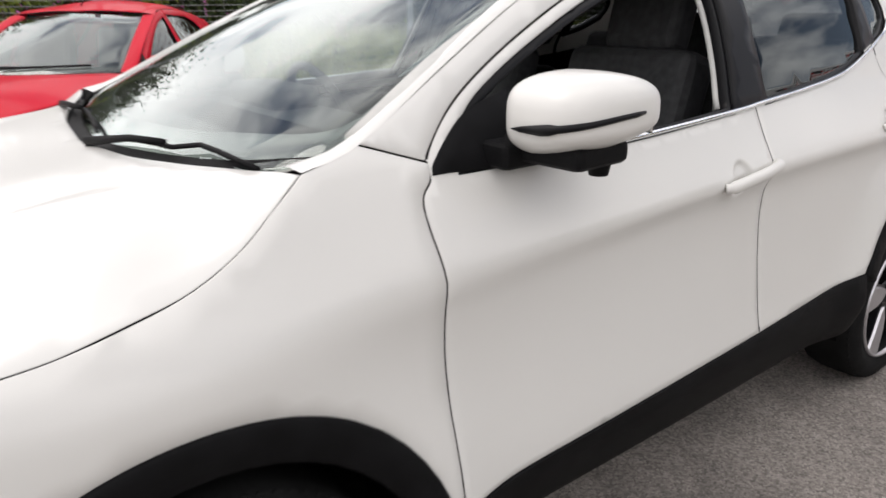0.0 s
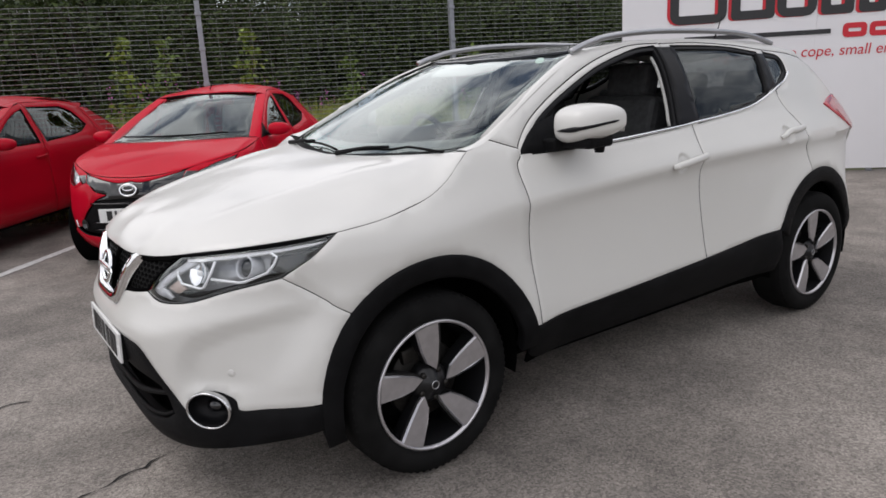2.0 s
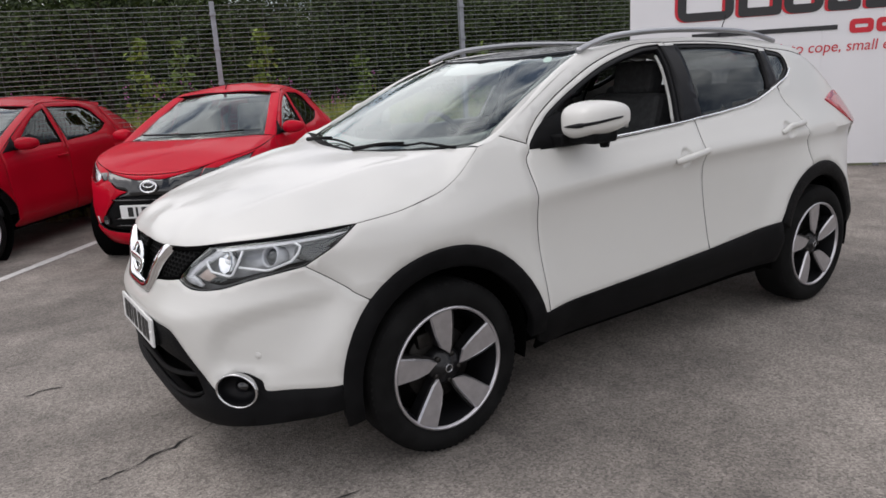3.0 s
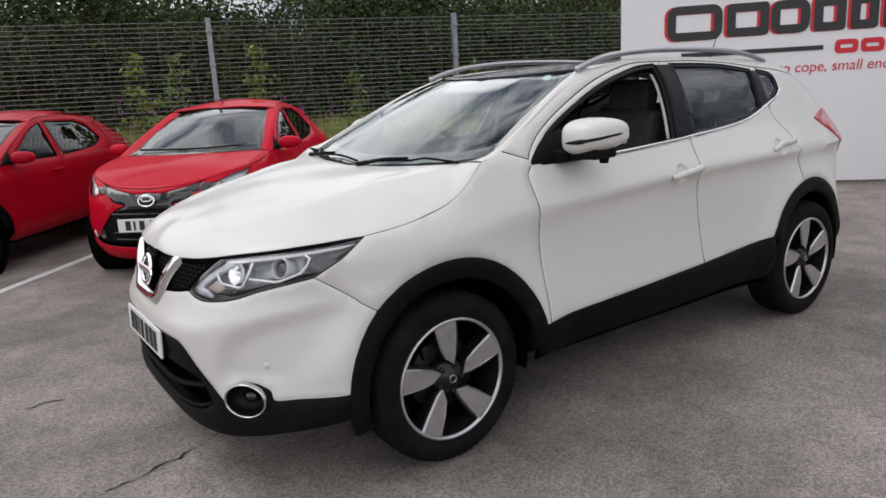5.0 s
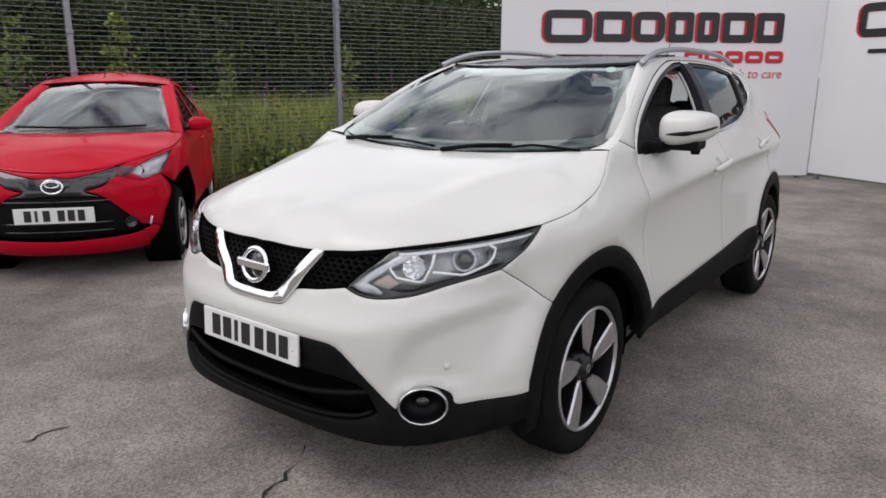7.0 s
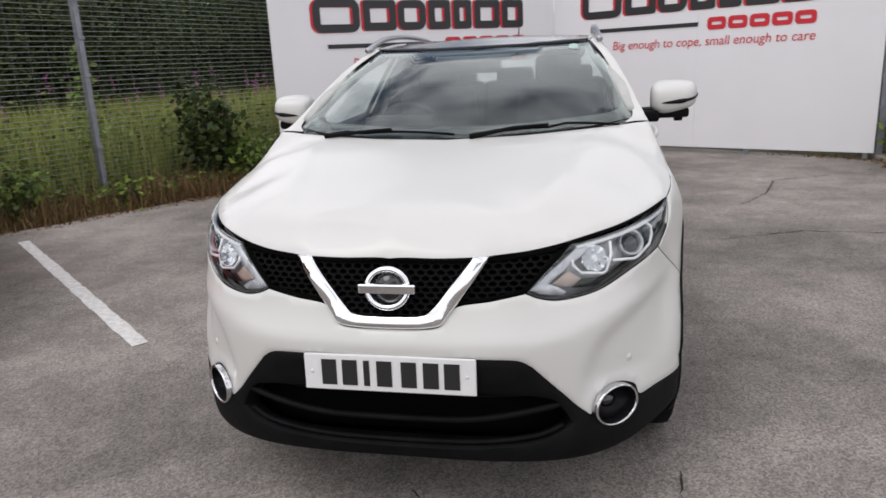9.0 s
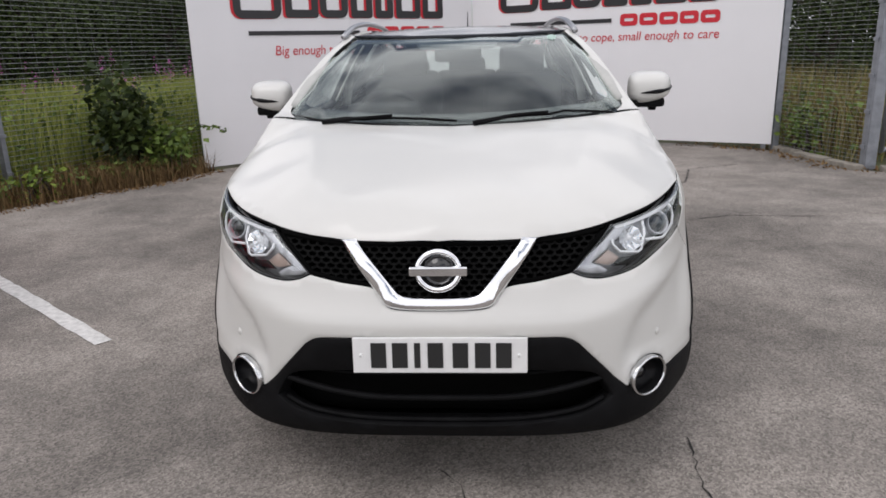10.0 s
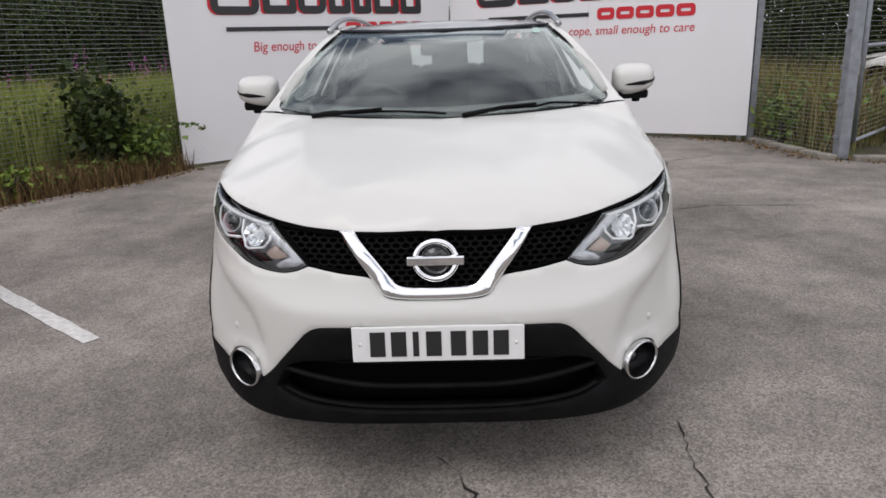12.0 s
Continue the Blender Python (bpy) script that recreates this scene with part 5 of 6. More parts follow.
fdir = Vector((.30, .954))
FENCE_AT = Vector((-5.12, 4.55))
fence_run([(-5.12 + fdir.x * k, 4.55 + fdir.y * k) for k in (-16, -12.8, -9.6, -6.4, -3.2, 0, 3.55, 6.75, 9.95)], 2.4, "tall galvanised welded mesh fence behind the parked cars")
fence_run([(4.15, 9.4), (4.03, 7.05), (4.42, 5.46)], 2.3, "galvanised welded mesh fence beside the board", .048, .0027)
gate = thing("steel_gate", "open galvanised steel gate with mesh infill beside a square post", "gate")
part("gate_post", box_bm((.12, .12, 2.9), (4.45, 5.43, 1.44), .008), GALV, gate, "square galvanised gate post")
ga, gb = Vector((4.72, 5.70, 0)), Vector((6.9, 8.1, 0))
for z in (.16, 1.25, 2.3):
    part("gate_rail", tube([ga + Vector((0, 0, z)), gb + Vector((0, 0, z))], .028, 4), GALV, gate)
for t in (0, .5, 1):
    p = ga.lerp(gb, t)
    part("gate_stile", tube([p + Vector((0, 0, .14)), p + Vector((0, 0, 2.33))], .03, 4), GALV, gate)
for i in range(38):
    z = .18 + i * .056
    part("gate_wire", tube([ga + Vector((0, 0, z)), gb + Vector((0, 0, z))], .003, 3), WIRE, gate)
for k, (x, y, l) in enumerate(((4.10, 6.85, .55), (4.16, 6.20, .6), (4.26, 5.58, .5), (4.85, 5.18, .7), (5.6, 5.02, .7))):
    ang = radians(-78 if k < 3 else -12)
    tagged(part("kerb_stone", box_bm((l, .13, .12), (x, y, .0), .015, turn=Matrix.Rotation(ang, 4, "Z") @ Matrix.Rotation(radians(3 * (k % 2)), 4, "X")), CONCRETE), "weathered concrete kerb stone at the asphalt edge", "kerb", "kerb stones")


# ---- red hatchbacks ----
def hatchback(m, paint, long, label):
    """A small five-door hatchback, its front axle at the origin, nose towards -y."""
    hb = thing("hatchback_car", label, "car", "red parked cars", m=m)
    wb = 2.34 if not long else 2.51
    tail = wb + (.42 if not long else .56)
    section = pchip((.16, .66), (.25, .74), (.34, .785), (.5, .80), (.62, .792), (.74, .797), (.84, .80), (.92, .775), (1.0, .745), (1.2, .655), (1.35, .575), (1.42, .51))
    taper = pchip((-1, 0), (1.2, 0), (wb, -.005), (wb + .2, -.04), (tail + .05, -.16))
    top = pchip((-1, 0), (1.2, 0), (wb - .3, -.05), (wb + .1, -.11), (tail, -.22))
    rise = pchip((-.4, -.03), (.5, .0), (1.5, .05), (tail, .11))
    nose = pchip((.16, -.56), (.22, -.62), (.34, -.66), (.5, -.68), (.62, -.67), (.72, -.64), (.80, -.58), (.9, -.45), (1.0, -.3))
    w, uy, ux = make_skin(section, taper, top, rise, nose, .2, 2.5, (0, wb), .02, .95, .40)
    centre = Vector((0, 1.1, .5))

    def yz(y, z):
        return (uy(y, z), z)

    def xz(x, z):
        return (ux(x, z), z)
    edge = [w(*c) for c in ((ux(.001, .774), .774), (ux(.22, .785), .785), (ux(.42, .815), .815), (uy(-.30, .868), .868), (uy(-.10, .904), .904), (uy(.15, .944), .944), (uy(.37, .974), .974))]
    hz = tps(both_sides(edge + [(.62, .275, .988), (.4, .205, .988), (0, .16, .985), (0, -.3, .905), (.3, -.25, .905), (.55, .0, .935)]))
    sy = tps(both_sides([(0, .98, .18), (.5, .985, .25), (.68, .975, .36), (.575, 1.2, .86), (.50, 1.345, 1.22), (0, 1.375, 1.08), (0, 1.18, .58)]))
    rz = tps(both_sides([(0, 1.08, 1.38), (.48, 1.22, 1.365), (0, 1.5, 1.455), (0, tail - .35, 1.40), (.47, 1.5, 1.405), (.42, tail - .4, 1.34), (0, tail - .1, 1.32)]))
    opts = dict(centre=centre, step=.06)
    h = loop([(a, b) for a, b, _ in edge], [edge[-1][:2], (.62, .275), (.4, .205), (0, .165)])
    panel("hood", h + [(-a, b) for a, b in reversed(h[1:-1])], lambda a, b: (a, b, hz(a, b)), paint, hb, "", **opts)
    s = loop([(0, .985), (.5, .99), (.665, .985)], [(.665, .985), (.565, 1.2), (.49, 1.345)], [(.49, 1.345), (0, 1.37)])
    ws = panel("windscreen", s + [(-a, b) for a, b in reversed(s[1:-1])], lambda a, b: (a, sy(a, b), b), GLASS, hb, "windscreen reflecting the sky", depth=.004, **opts)
    ws.visible_shadow = False
    r = loop([(0, 1.09), (.47, 1.22)], [(.47, 1.22), (.46, 1.5), (.41, tail - .4)], [(.41, tail - .4), (0, tail - .12)])
    panel("roof", r + [(-a, b) for a, b in reversed(r[1:-1])], lambda a, b: (a, b, rz(a, b)), paint, hb, "", **opts)
    part("roof_aerial", tube([(0, 1.2, 1.42), (0, 1.30, 1.49)], [.006, .003], 5), PLASTIC, hb)
    # nose
    arc_f = [yz(.40 * math.cos(radians(a)), .33 + .40 * math.sin(radians(a))) for a in np.linspace(0, 180, 15)]
    cheek_low = [yz(-.40, .33), xz(.60, .30), xz(.0, .30)]
    if not long:
        panel("front_lip", loop([xz(0, .29), xz(.45, .31), xz(.60, .36)], [xz(.60, .36), yz(-.42, .33), yz(-.42, .22)], [yz(-.42, .22), xz(.5, .185), xz(0, .18)]), w, paint, hb, "red lower lip", both=True, lift=.012, **opts)
        panel("lower_grille", loop([xz(0, .30), xz(.47, .325), xz(.535, .37)], [xz(.535, .37), xz(.42, .50), xz(.31, .60)], [xz(.31, .60), xz(0, .615)]), w, PLASTIC, hb, "black lower grille", both=True, lift=-.012, **opts)
        for z in (.36, .42, .575):
            part("grille_bar", tube([w(ux(x, z), z) for x in np.linspace(.001, .36, 8)] + [], .008, 5), GLOSS, hb)
            part("grille_bar", tube([(-p[0], p[1], p[2]) for p in (w(ux(x, z), z) for x in np.linspace(.001, .36, 8))], .008, 5), GLOSS, hb)
        panel("black_cross", loop([xz(0, .745), xz(.10, .735), xz(.26, .765), xz(.42, .805)], [xz(.42, .805), xz(.40, .735), xz(.315, .675)], [xz(.315, .675), xz(.20, .645), xz(.31, .60)], [xz(.31, .60), xz(0, .615)]), w, GLOSS, hb, "gloss black cross panel", both=True, **opts)
        panel("nose_cap", loop([xz(0, .77), xz(.22, .782), xz(.42, .812)], [xz(.42, .805), xz(.26, .765), xz(.10, .735), xz(0, .745)]), w, paint, hb, "", both=True, **opts)
        for side in (1, -1):
            panel("front_cheek", loop([xz(.20, .645), xz(.315, .675), xz(.40, .735), xz(.56, .69)], [xz(.56, .69), yz(-.36, .72)], [yz(-.36, .72), yz(-.30, .60), yz(-.38, .45), yz(-.40, .33)], [yz(-.40, .33), xz(.60, .36), xz(.535, .37)], [xz(.535, .37), xz(.42, .50), xz(.31, .60), xz(.20, .645)]), w, paint, hb, "", side, **opts)
            lampo = loop([xz(.40, .735), xz(.56, .69), yz(-.36, .72)], [yz(-.36, .72), yz(-.22, .84), yz(-.10, .90)], [yz(-.10, .90), yz(-.30, .865), xz(.50, .835), xz(.42, .805)], [xz(.42, .805), xz(.40, .735)])
            small = loop([xz(.485, .752), xz(.575, .708), yz(-.352, .735)], [yz(-.352, .735), yz(-.25, .822), yz(-.155, .876)], [yz(-.155, .876), yz(-.32, .846), xz(.575, .818), xz(.515, .790)], [xz(.515, .790), xz(.485, .752)])
            panel("lamp_surround", lampo, w, paint, hb, "", side, hole=resample(small, .03), gap=.001, centre=centre, step=.03)
            panel("lamp_bridge", [xz(.405, .740), xz(.425, .797), xz(.515, .790), xz(.485, .752), xz(.45, .728)], w, GLOSS, hb, "gloss black strip beside the lamp", side, lift=.004, gap=0, centre=centre, step=.03)
            panel("headlamp", small, w, CLEAR, hb, "clear headlamp lens", side, centre=centre, step=.03).visible_shadow = False
            panel("lamp_bowl", small, w, LAMP_GREY, hb, "", side, lift=-.03, depth=.004, gap=-.004, centre=centre, step=.03)
            p, n = normal_at(w, ux(.54, .775), .775, centre)
            part("lamp_reflector", sided(lathe([(.001, -.02), (.03, -.01), (.045, .012)], 20, Matrix.Translation(p - n * .03) @ n.to_track_quat("X", "Z").to_matrix().to_4x4()), side), CHROME, hb)
            part("fog_lamp", sided(lathe([(.001, -.01), (.03, -.008), (.035, .004), (.045, .002)], 20, Matrix.Translation(Vector(w(ux(.47, .40), .40))) @ Vector((.5, -1, 0)).to_track_quat("X", "Z").to_matrix().to_4x4()), side), GLOSS, hb)
            part("day_light", sided(tube([w(ux(.585, .36), .36), w(ux(.60, .42), .42)], .008, 5), side), LAMP_WHITE, hb)
        em = Matrix.Translation((0, nose(.68) - .022, .682)) @ Matrix.Rotation(radians(-14), 4, "X") @ Matrix.Rotation(radians(-90), 4, "Z")
        bd = part("badge", tube([em @ Vector((0, .068 * math.cos(t), .046 * math.sin(t))) for t in np.linspace(0, 2 * math.pi, 28, endpoint=False)], .008, 6, closed=True), CHROME, hb, "oval chrome badge")
        part("badge_bar", tube([em @ Vector((0, .045 * math.cos(t), .020 * math.sin(t) + .016)) for t in np.linspace(0, 2 * math.pi, 20, endpoint=False)], .005, 5, closed=True), CHROME, bd)
        part("badge_foot", lathe([(.001, -.002), (.055, -.003), (.06, -.02)], 24, em @ Matrix.Diagonal((1, 1.2, .78, 1))), GLOSS, bd)
        pl = part("number_plate", box_bm((.52, .01, .111), (0, nose(.47) - .02, .485), .004), PLATE, hb, "white number plate with dark bars")
        for x in (-.17, -.115, -.05, .045, .11, .175):
            part("bar", box_bm((.018 if x == -.115 else .046, .002, .078), (x, nose(.47) - .0265, .485), 0), INK, pl)
    else:
        panel("front_bumper", loop([xz(0, .76), xz(.42, .79), yz(-.2, .84)], [yz(-.2, .84), yz(-.30, .60), yz(-.40, .33)], [yz(-.40, .33), xz(.5, .2), xz(0, .19)]), w, paint, hb, "", both=True, **opts)
    # sides
    rear_arc = [yz(wb + .39 * math.cos(radians(a)), .33 + .39 * math.sin(radians(a))) for a in np.linspace(180, 0, 15)]
    shut1 = [yz(.37, .97), yz(.36, .75), yz(.395, .36)]
    shut2 = [yz(1.40, 1.39), yz(1.40, 1.15), yz(1.34, .95), yz(1.34, .7), yz(1.36, .27)]
    top_line = [yz(.37, .97), yz(.86, 1.205), yz(1.20, 1.345), yz(1.40, 1.39)]
    top_rear = [yz(1.40, 1.39), yz(wb - .5, 1.375), yz(wb - .05, 1.30)]
    g1 = loop([yz(.60, .985), yz(1.30, .985)], [yz(1.30, .985), yz(1.34, 1.33)], [yz(1.34, 1.33), yz(1.14, 1.275), yz(.90, 1.16), yz(.60, .985)])
    g2 = loop([yz(1.40, .99), yz(wb - .5, 1.03), yz(wb - .22, 1.11)], [yz(wb - .22, 1.11), yz(wb - .30, 1.25), yz(wb - .5, 1.325)], [yz(wb - .5, 1.325), yz(1.42, 1.345)], [yz(1.42, 1.345), yz(1.40, .99)])
    for side in (1, -1):
        panel("wing", loop([yz(-.10, .90), yz(.15, .94), yz(.37, .97)], shut1, [shut1[-1], *arc_f[:11]], [arc_f[10], yz(-.36, .72)], [yz(-.36, .72), yz(-.22, .84), yz(-.10, .90)]) if not long else
              loop([yz(-.2, .84), yz(.1, .93), yz(.37, .97)], shut1, [shut1[-1], *arc_f[:12]], [arc_f[11], yz(-.30, .60), yz(-.2, .84)]), w, paint, hb, "", side, **opts)
        d1 = panel("front_door", loop(shut1, [yz(.395, .36), yz(.42, .27), yz(1.36, .27)], list(reversed(shut2)), list(reversed(top_line))), w, paint, hb, "", side, hole=g1, **opts)
        d2 = panel("rear_door", loop(shut2, [yz(1.36, .27), yz(wb - .42, .27)], [rear_arc[0], *rear_arc[1:6]], [rear_arc[5], yz(wb - .12, .85), yz(wb - .06, 1.1), yz(wb - .05, 1.30)], list(reversed(top_rear))), w, paint, hb, "", side, hole=g2, **opts)
        panel("quarter_panel", loop([yz(wb - .05, 1.30), yz(wb - .06, 1.1), yz(wb - .12, .85), rear_arc[5]], rear_arc[5:], [rear_arc[-1], yz(tail - .02, .4), yz(tail, .8), yz(tail - .08, 1.05), yz(wb + .15, 1.27), yz(wb - .05, 1.30)]), w, paint, hb, "", side, **opts)
        panel("front_pane", g1, w, HATCH_TINT, d1, "side window glass", side, lift=-.01, gap=-.01, depth=.004, **opts).visible_shadow = False
        panel("rear_pane", g2, w, HATCH_TINT, d2, "dark rear side glass", side, lift=-.01, gap=-.01, depth=.004, **opts)
        panel("mirror_sail", loop([yz(.40, .965), yz(.60, .985), yz(.62, 1.09)], [yz(.62, 1.09), yz(.40, .965)]), w, PLASTIC, d1, "black triangle behind the mirror", side, lift=.004, gap=0, **opts)
        mm = bmesh.new()
        bmesh.ops.create_uvsphere(mm, u_segments=20, v_segments=12, radius=1)
        for v in mm.verts:
            x, y, z = (math.copysign(abs(t) ** .8, t) for t in v.co)
            v.co = (side * (.875 + .10 * x), .60 + .07 * y + .02 * x, 1.03 + .058 * z * (1 - .15 * x))
        if side < 0:
            bmesh.ops.reverse_faces(mm, faces=mm.faces)
        for f in mm.faces:
            f.smooth = True
        part("door_mirror", mm, paint, hb, "red door mirror")
        part("mirror_foot", box_bm((.08, .06, .03), (side * .78, .60, .99), .01), PLASTIC, hb)
        for y0 in (1.22, wb - .22):
            p = Vector(w(uy(y0, .86), .86))
            part("door_handle", sided(tube([p + Vector((.0, -.09, -.005)), p + Vector((.025, -.05, 0)), p + Vector((.025, .05, .004)), p + Vector((0, .08, .004))], .012, 6), side), paint, d1 if y0 < 1.5 else d2)
        left = [(a, sy(a, b), b) for a, b in ((.655, .985), (.61, 1.09), (.555, 1.2), (.48, 1.345))]
        right = [w(uy(y, z), z) for y, z in ((.37, .972), (.62, 1.10), (.86, 1.208), (1.20, 1.347))]
        part("pillar", sided(strip_data(smooth_line(left, 4), smooth_line(right, 4), .006, centre=centre), side), paint, hb)
        left = [(a, b, rz(a, b)) for a, b in ((.47, 1.22), (.462, 1.40), (.45, 1.7), (.41, tail - .4))]
        right = [w(uy(y, z), z) for y, z in ((1.20, 1.345), (1.40, 1.39), (wb - .5, 1.373), (wb - .05, 1.298))]
        part("roof_edge", sided(strip_data(smooth_line(left, 4), smooth_line(right, 4), .004, centre=centre), side), paint, hb)
        for cy in (0, wb):
            part("wheel_well", sided(lathe([(.375, 0), (.38, -.1), (.38, -.25), (.02, -.26)], 28, Matrix.Translation((.745, cy, .32))), side), DARK, hb)
            wheel_at(hb, cy, side, radians(20), x=.748, r=.280 if not long else .295, rim=.195, width=.165)
        part("tail_lamp", sided(panel_data(loop([yz(tail - .16, .82), yz(tail - .01, .82), yz(tail - .07, 1.05), yz(tail - .2, 1.0)]), w, centre=centre, step=.05, lift=.008), side), TAIL, hb)
    a = smooth_line([w(uy(y, z), z) for y, z in ((tail - .05, .28), (tail - .01, .55), (tail, .8), (tail - .08, 1.05), (wb + .15, 1.27))], 4)
    part("tailgate", strip_data(a, [(-x, y, z) for x, y, z in a], .08, centre=centre), paint, hb)
    part("cabin_tub", box_bm((1.36, 2.0, .5), (0, 1.3, .62), .05), CABIN, hb)
    part("dashboard", box_bm((1.25, .5, .14), (0, .52, .93), .05, 3), CABIN, hb)
    part("floor_pan", box_bm((1.1, 2.9, .16), (0, 1.1, .27), .03), DARK, hb)
    part("engine_block", box_bm((.9, .6, .34), (0, -.12, .55), .04), DARK, hb)
    for x, y in ((-.33, 1.15), (.33, 1.15)):
        part("seat", box_bm((.44, .16, .62), (x, y, .95), .06, 3, turn=Matrix.Rotation(radians(-14), 4, "X")), CABIN, hb)
        part("headrest", box_bm((.24, .1, .17), (x, y + .12, 1.25), .04, 3), CABIN, hb)
    for x0, x1 in ((.48, -.10), (-.02, -.5)):
        pts = [Vector((x, sy(x, 1.015 + .012 * math.sin(3 * (x - x1))), 1.015 + .02 * abs(x))) + Vector((0, -.02, .012)) for x in np.linspace(x0, x1, 8)]
        part("wiper", tube(pts, .009, 5), PLASTIC, hb, "black wiper")
    cw = smooth_line([(a, sy(a, b) - .02, b - .005) for a, b in ((-.66, .99), (-.35, .985), (0, .98), (.35, .985), (.66, .99))], 4)
    part("cowl", strip_data(cw, [(x, y - .07, z - .02) for x, y, z in cw], 0, centre=centre), PLASTIC, hb)
    return hb


TURN = 49.9
hatchback(pose(-3.67, .28, 0, rz=TURN), RED, False, "bright red small hatchback with black cross grille in a parking bay")
off = Matrix.Rotation(radians(TURN), 4, "Z") @ Vector((-2.45, -.45, 0))
hatchback(pose(-3.67 + off.x, .28 + off.y, 0, rz=TURN), RED_DARK, True, "deep red five-door hatchback parked beside another red car")


# ---- plants ----
def leaves(name, spots, mat, parent=None, size=(.05, .09), seed=1, droop=.3, fold=.25):
    """Many small folded leaves, one about each spot."""
    r = np.random.default_rng(seed)
    spots = np.asarray(spots, float)
    n = len(spots)
    a = r.uniform(0, 2 * np.pi, n)
    tilt = r.normal(-droop, .5, n)
    d = np.c_[np.cos(a) * np.cos(tilt), np.sin(a) * np.cos(tilt), np.sin(tilt)]
    s = np.cross(d, r.normal(0, 1, (n, 3)))
    s /= np.linalg.norm(s, axis=1)[:, None]
    up = np.cross(s, d)
    l = r.uniform(*size, n)[:, None]
    verts = np.stack([spots, spots + d * l * .55 + s * l * .32 - up * l * fold * .5, spots + d * l, spots + d * l * .55 - s * l * .32 - up * l * fold * .5], 1).reshape(-1, 3)
    faces = [f for i in range(n) for f in ((4 * i, 4 * i + 1, 4 * i + 2), (4 * i, 4 * i + 2, 4 * i + 3))]
    return part(name, (verts.tolist(), faces), mat, parent)


def blades(name, roots, heights, mat, seed=1, width=.006, lean=.25):
    """Grass: bent three-segment blades."""
    r = np.random.default_rng(seed)
    n = len(roots)
    a = r.uniform(0, 2 * np.pi, n)
    k = np.abs(r.normal(0, lean, n)) * heights
    d = np.c_[np.cos(a), np.sin(a)]
    s = np.c_[-np.sin(a), np.cos(a), np.zeros(n)] * (width * r.uniform(.6, 1.5, n))[:, None]
    p0 = np.asarray(roots, float)
    p1 = p0 + np.c_[d * (k * .3)[:, None], heights * .55]
    p2 = p0 + np.c_[d * k[:, None], heights]
    verts = np.stack([p0 - s, p0 + s, p1 + s * .8, p1 - s * .8, p2], 1).reshape(-1, 3)
    faces = []
    for i in range(n):
        q = 5 * i
        faces += [(q, q + 1, q + 2, q + 3), (q + 3, q + 2, q + 4)]
    return part(name, (verts.tolist(), faces), mat)


g = np.random.default_rng(7)
E2 = np.array(smooth_line(EDGE[:7], 12))


def along_edge(n, lo, hi, t0=0.0, t1=1.0):
    """Points beside the asphalt's edge, between two distances out from it."""
    t = g.uniform(t0, t1, n) * (len(E2) - 1.001)
    i = t.astype(int)
    p = E2[i] + (E2[i + 1] - E2[i]) * (t - i)[:, None]
    d = E2[i + 1] - E2[i]
    d /= np.linalg.norm(d, axis=1)[:, None]
    out = np.c_[-d[:, 1], d[:, 0]]
    return np.c_[p + out * g.uniform(lo, hi, n)[:, None], np.full(n, -.03)]


def beyond_fence(n, lo, hi, t0=-15.0, t1=8.0):
    """Points beside the long fence, between two distances beyond it."""
    t, o = g.uniform(t0, t1, n), g.uniform(lo, hi, n)
    return np.c_[FENCE_AT.x + fdir.x * t - fdir.y * o, FENCE_AT.y + fdir.y * t + fdir.x * o, np.full(n, -.03)]


p = along_edge(15000, -.05, 1.1)
tagged(blades("dry_grass", p, g.uniform(.06, .36, len(p)) * g.uniform(.5, 1.25, len(p)), DRY, 2, .0045, .5), "dry brown grass and dead stems along the asphalt edge", "grass", kind="stuff")
p = beyond_fence(85000, .04, 4.2)
tagged(blades("tall_grass", p, g.uniform(.45, 1.25, len(p)), GRASS, 3, .0055, .2), "tall green and yellow grass around the fence", "grass", kind="stuff")
p = np.r_[beyond_fence(26000, .0, 3.6), along_edge(1300, .15, 1.0)]
p[:, 2] = g.uniform(.05, .95, len(p)) * np.where(np.arange(len(p)) < len(p) - 1300, 1, .28)
tagged(leaves("weed_leaves", p, LEAF, size=(.04, .10), seed=5), "low green weeds growing through the fence", "weeds", kind="stuff")
p = along_edge(1600, -.25, .15)
p[:, 2] = .006
tagged(leaves("leaf_litter", p, LITTER, size=(.02, .05), seed=6, droop=0), "scattered dead leaves at the asphalt edge", "leaf litter", kind="stuff")
E3 = np.array(smooth_line(EDGE[11:16], 12))
i3 = g.integers(0, len(E3) - 1, 700)
p = np.c_[E3[i3] + g.normal(0, .14, (700, 2)), np.full(700, .008)]
tagged(leaves("leaf_litter", p, LITTER, size=(.02, .06), seed=16, droop=0), "dead leaves and moss along the kerb", "leaf litter", kind="stuff")
# flowers
spots, stems = [], beyond_fence(170, .15, 4.0)
hts = g.uniform(1.0, 1.55, len(stems))
for q, hgt in zip(stems, hts):
    m = int(g.integers(8, 24))
    zz = hgt + g.uniform(-.22, .06, m)
    spots += [(q[0] + g.normal(0, .018), q[1] + g.normal(0, .018), z) for z in zz]
tagged(blades("willowherb_stems", stems, hts, GRASS, 8, .006, .05), "upright willowherb stems behind the fence", "wildflowers", kind="stuff")
tagged(leaves("willowherb_flowers", spots, PINK, size=(.02, .04), seed=9), "pink willowherb flower spikes", "wildflowers", kind="stuff")
lf = [(q[0] + g.normal(0, .03), q[1] + g.normal(0, .03), z) for q, hgt in zip(stems, hts) for z in g.uniform(.2, hgt - .2, 16)]
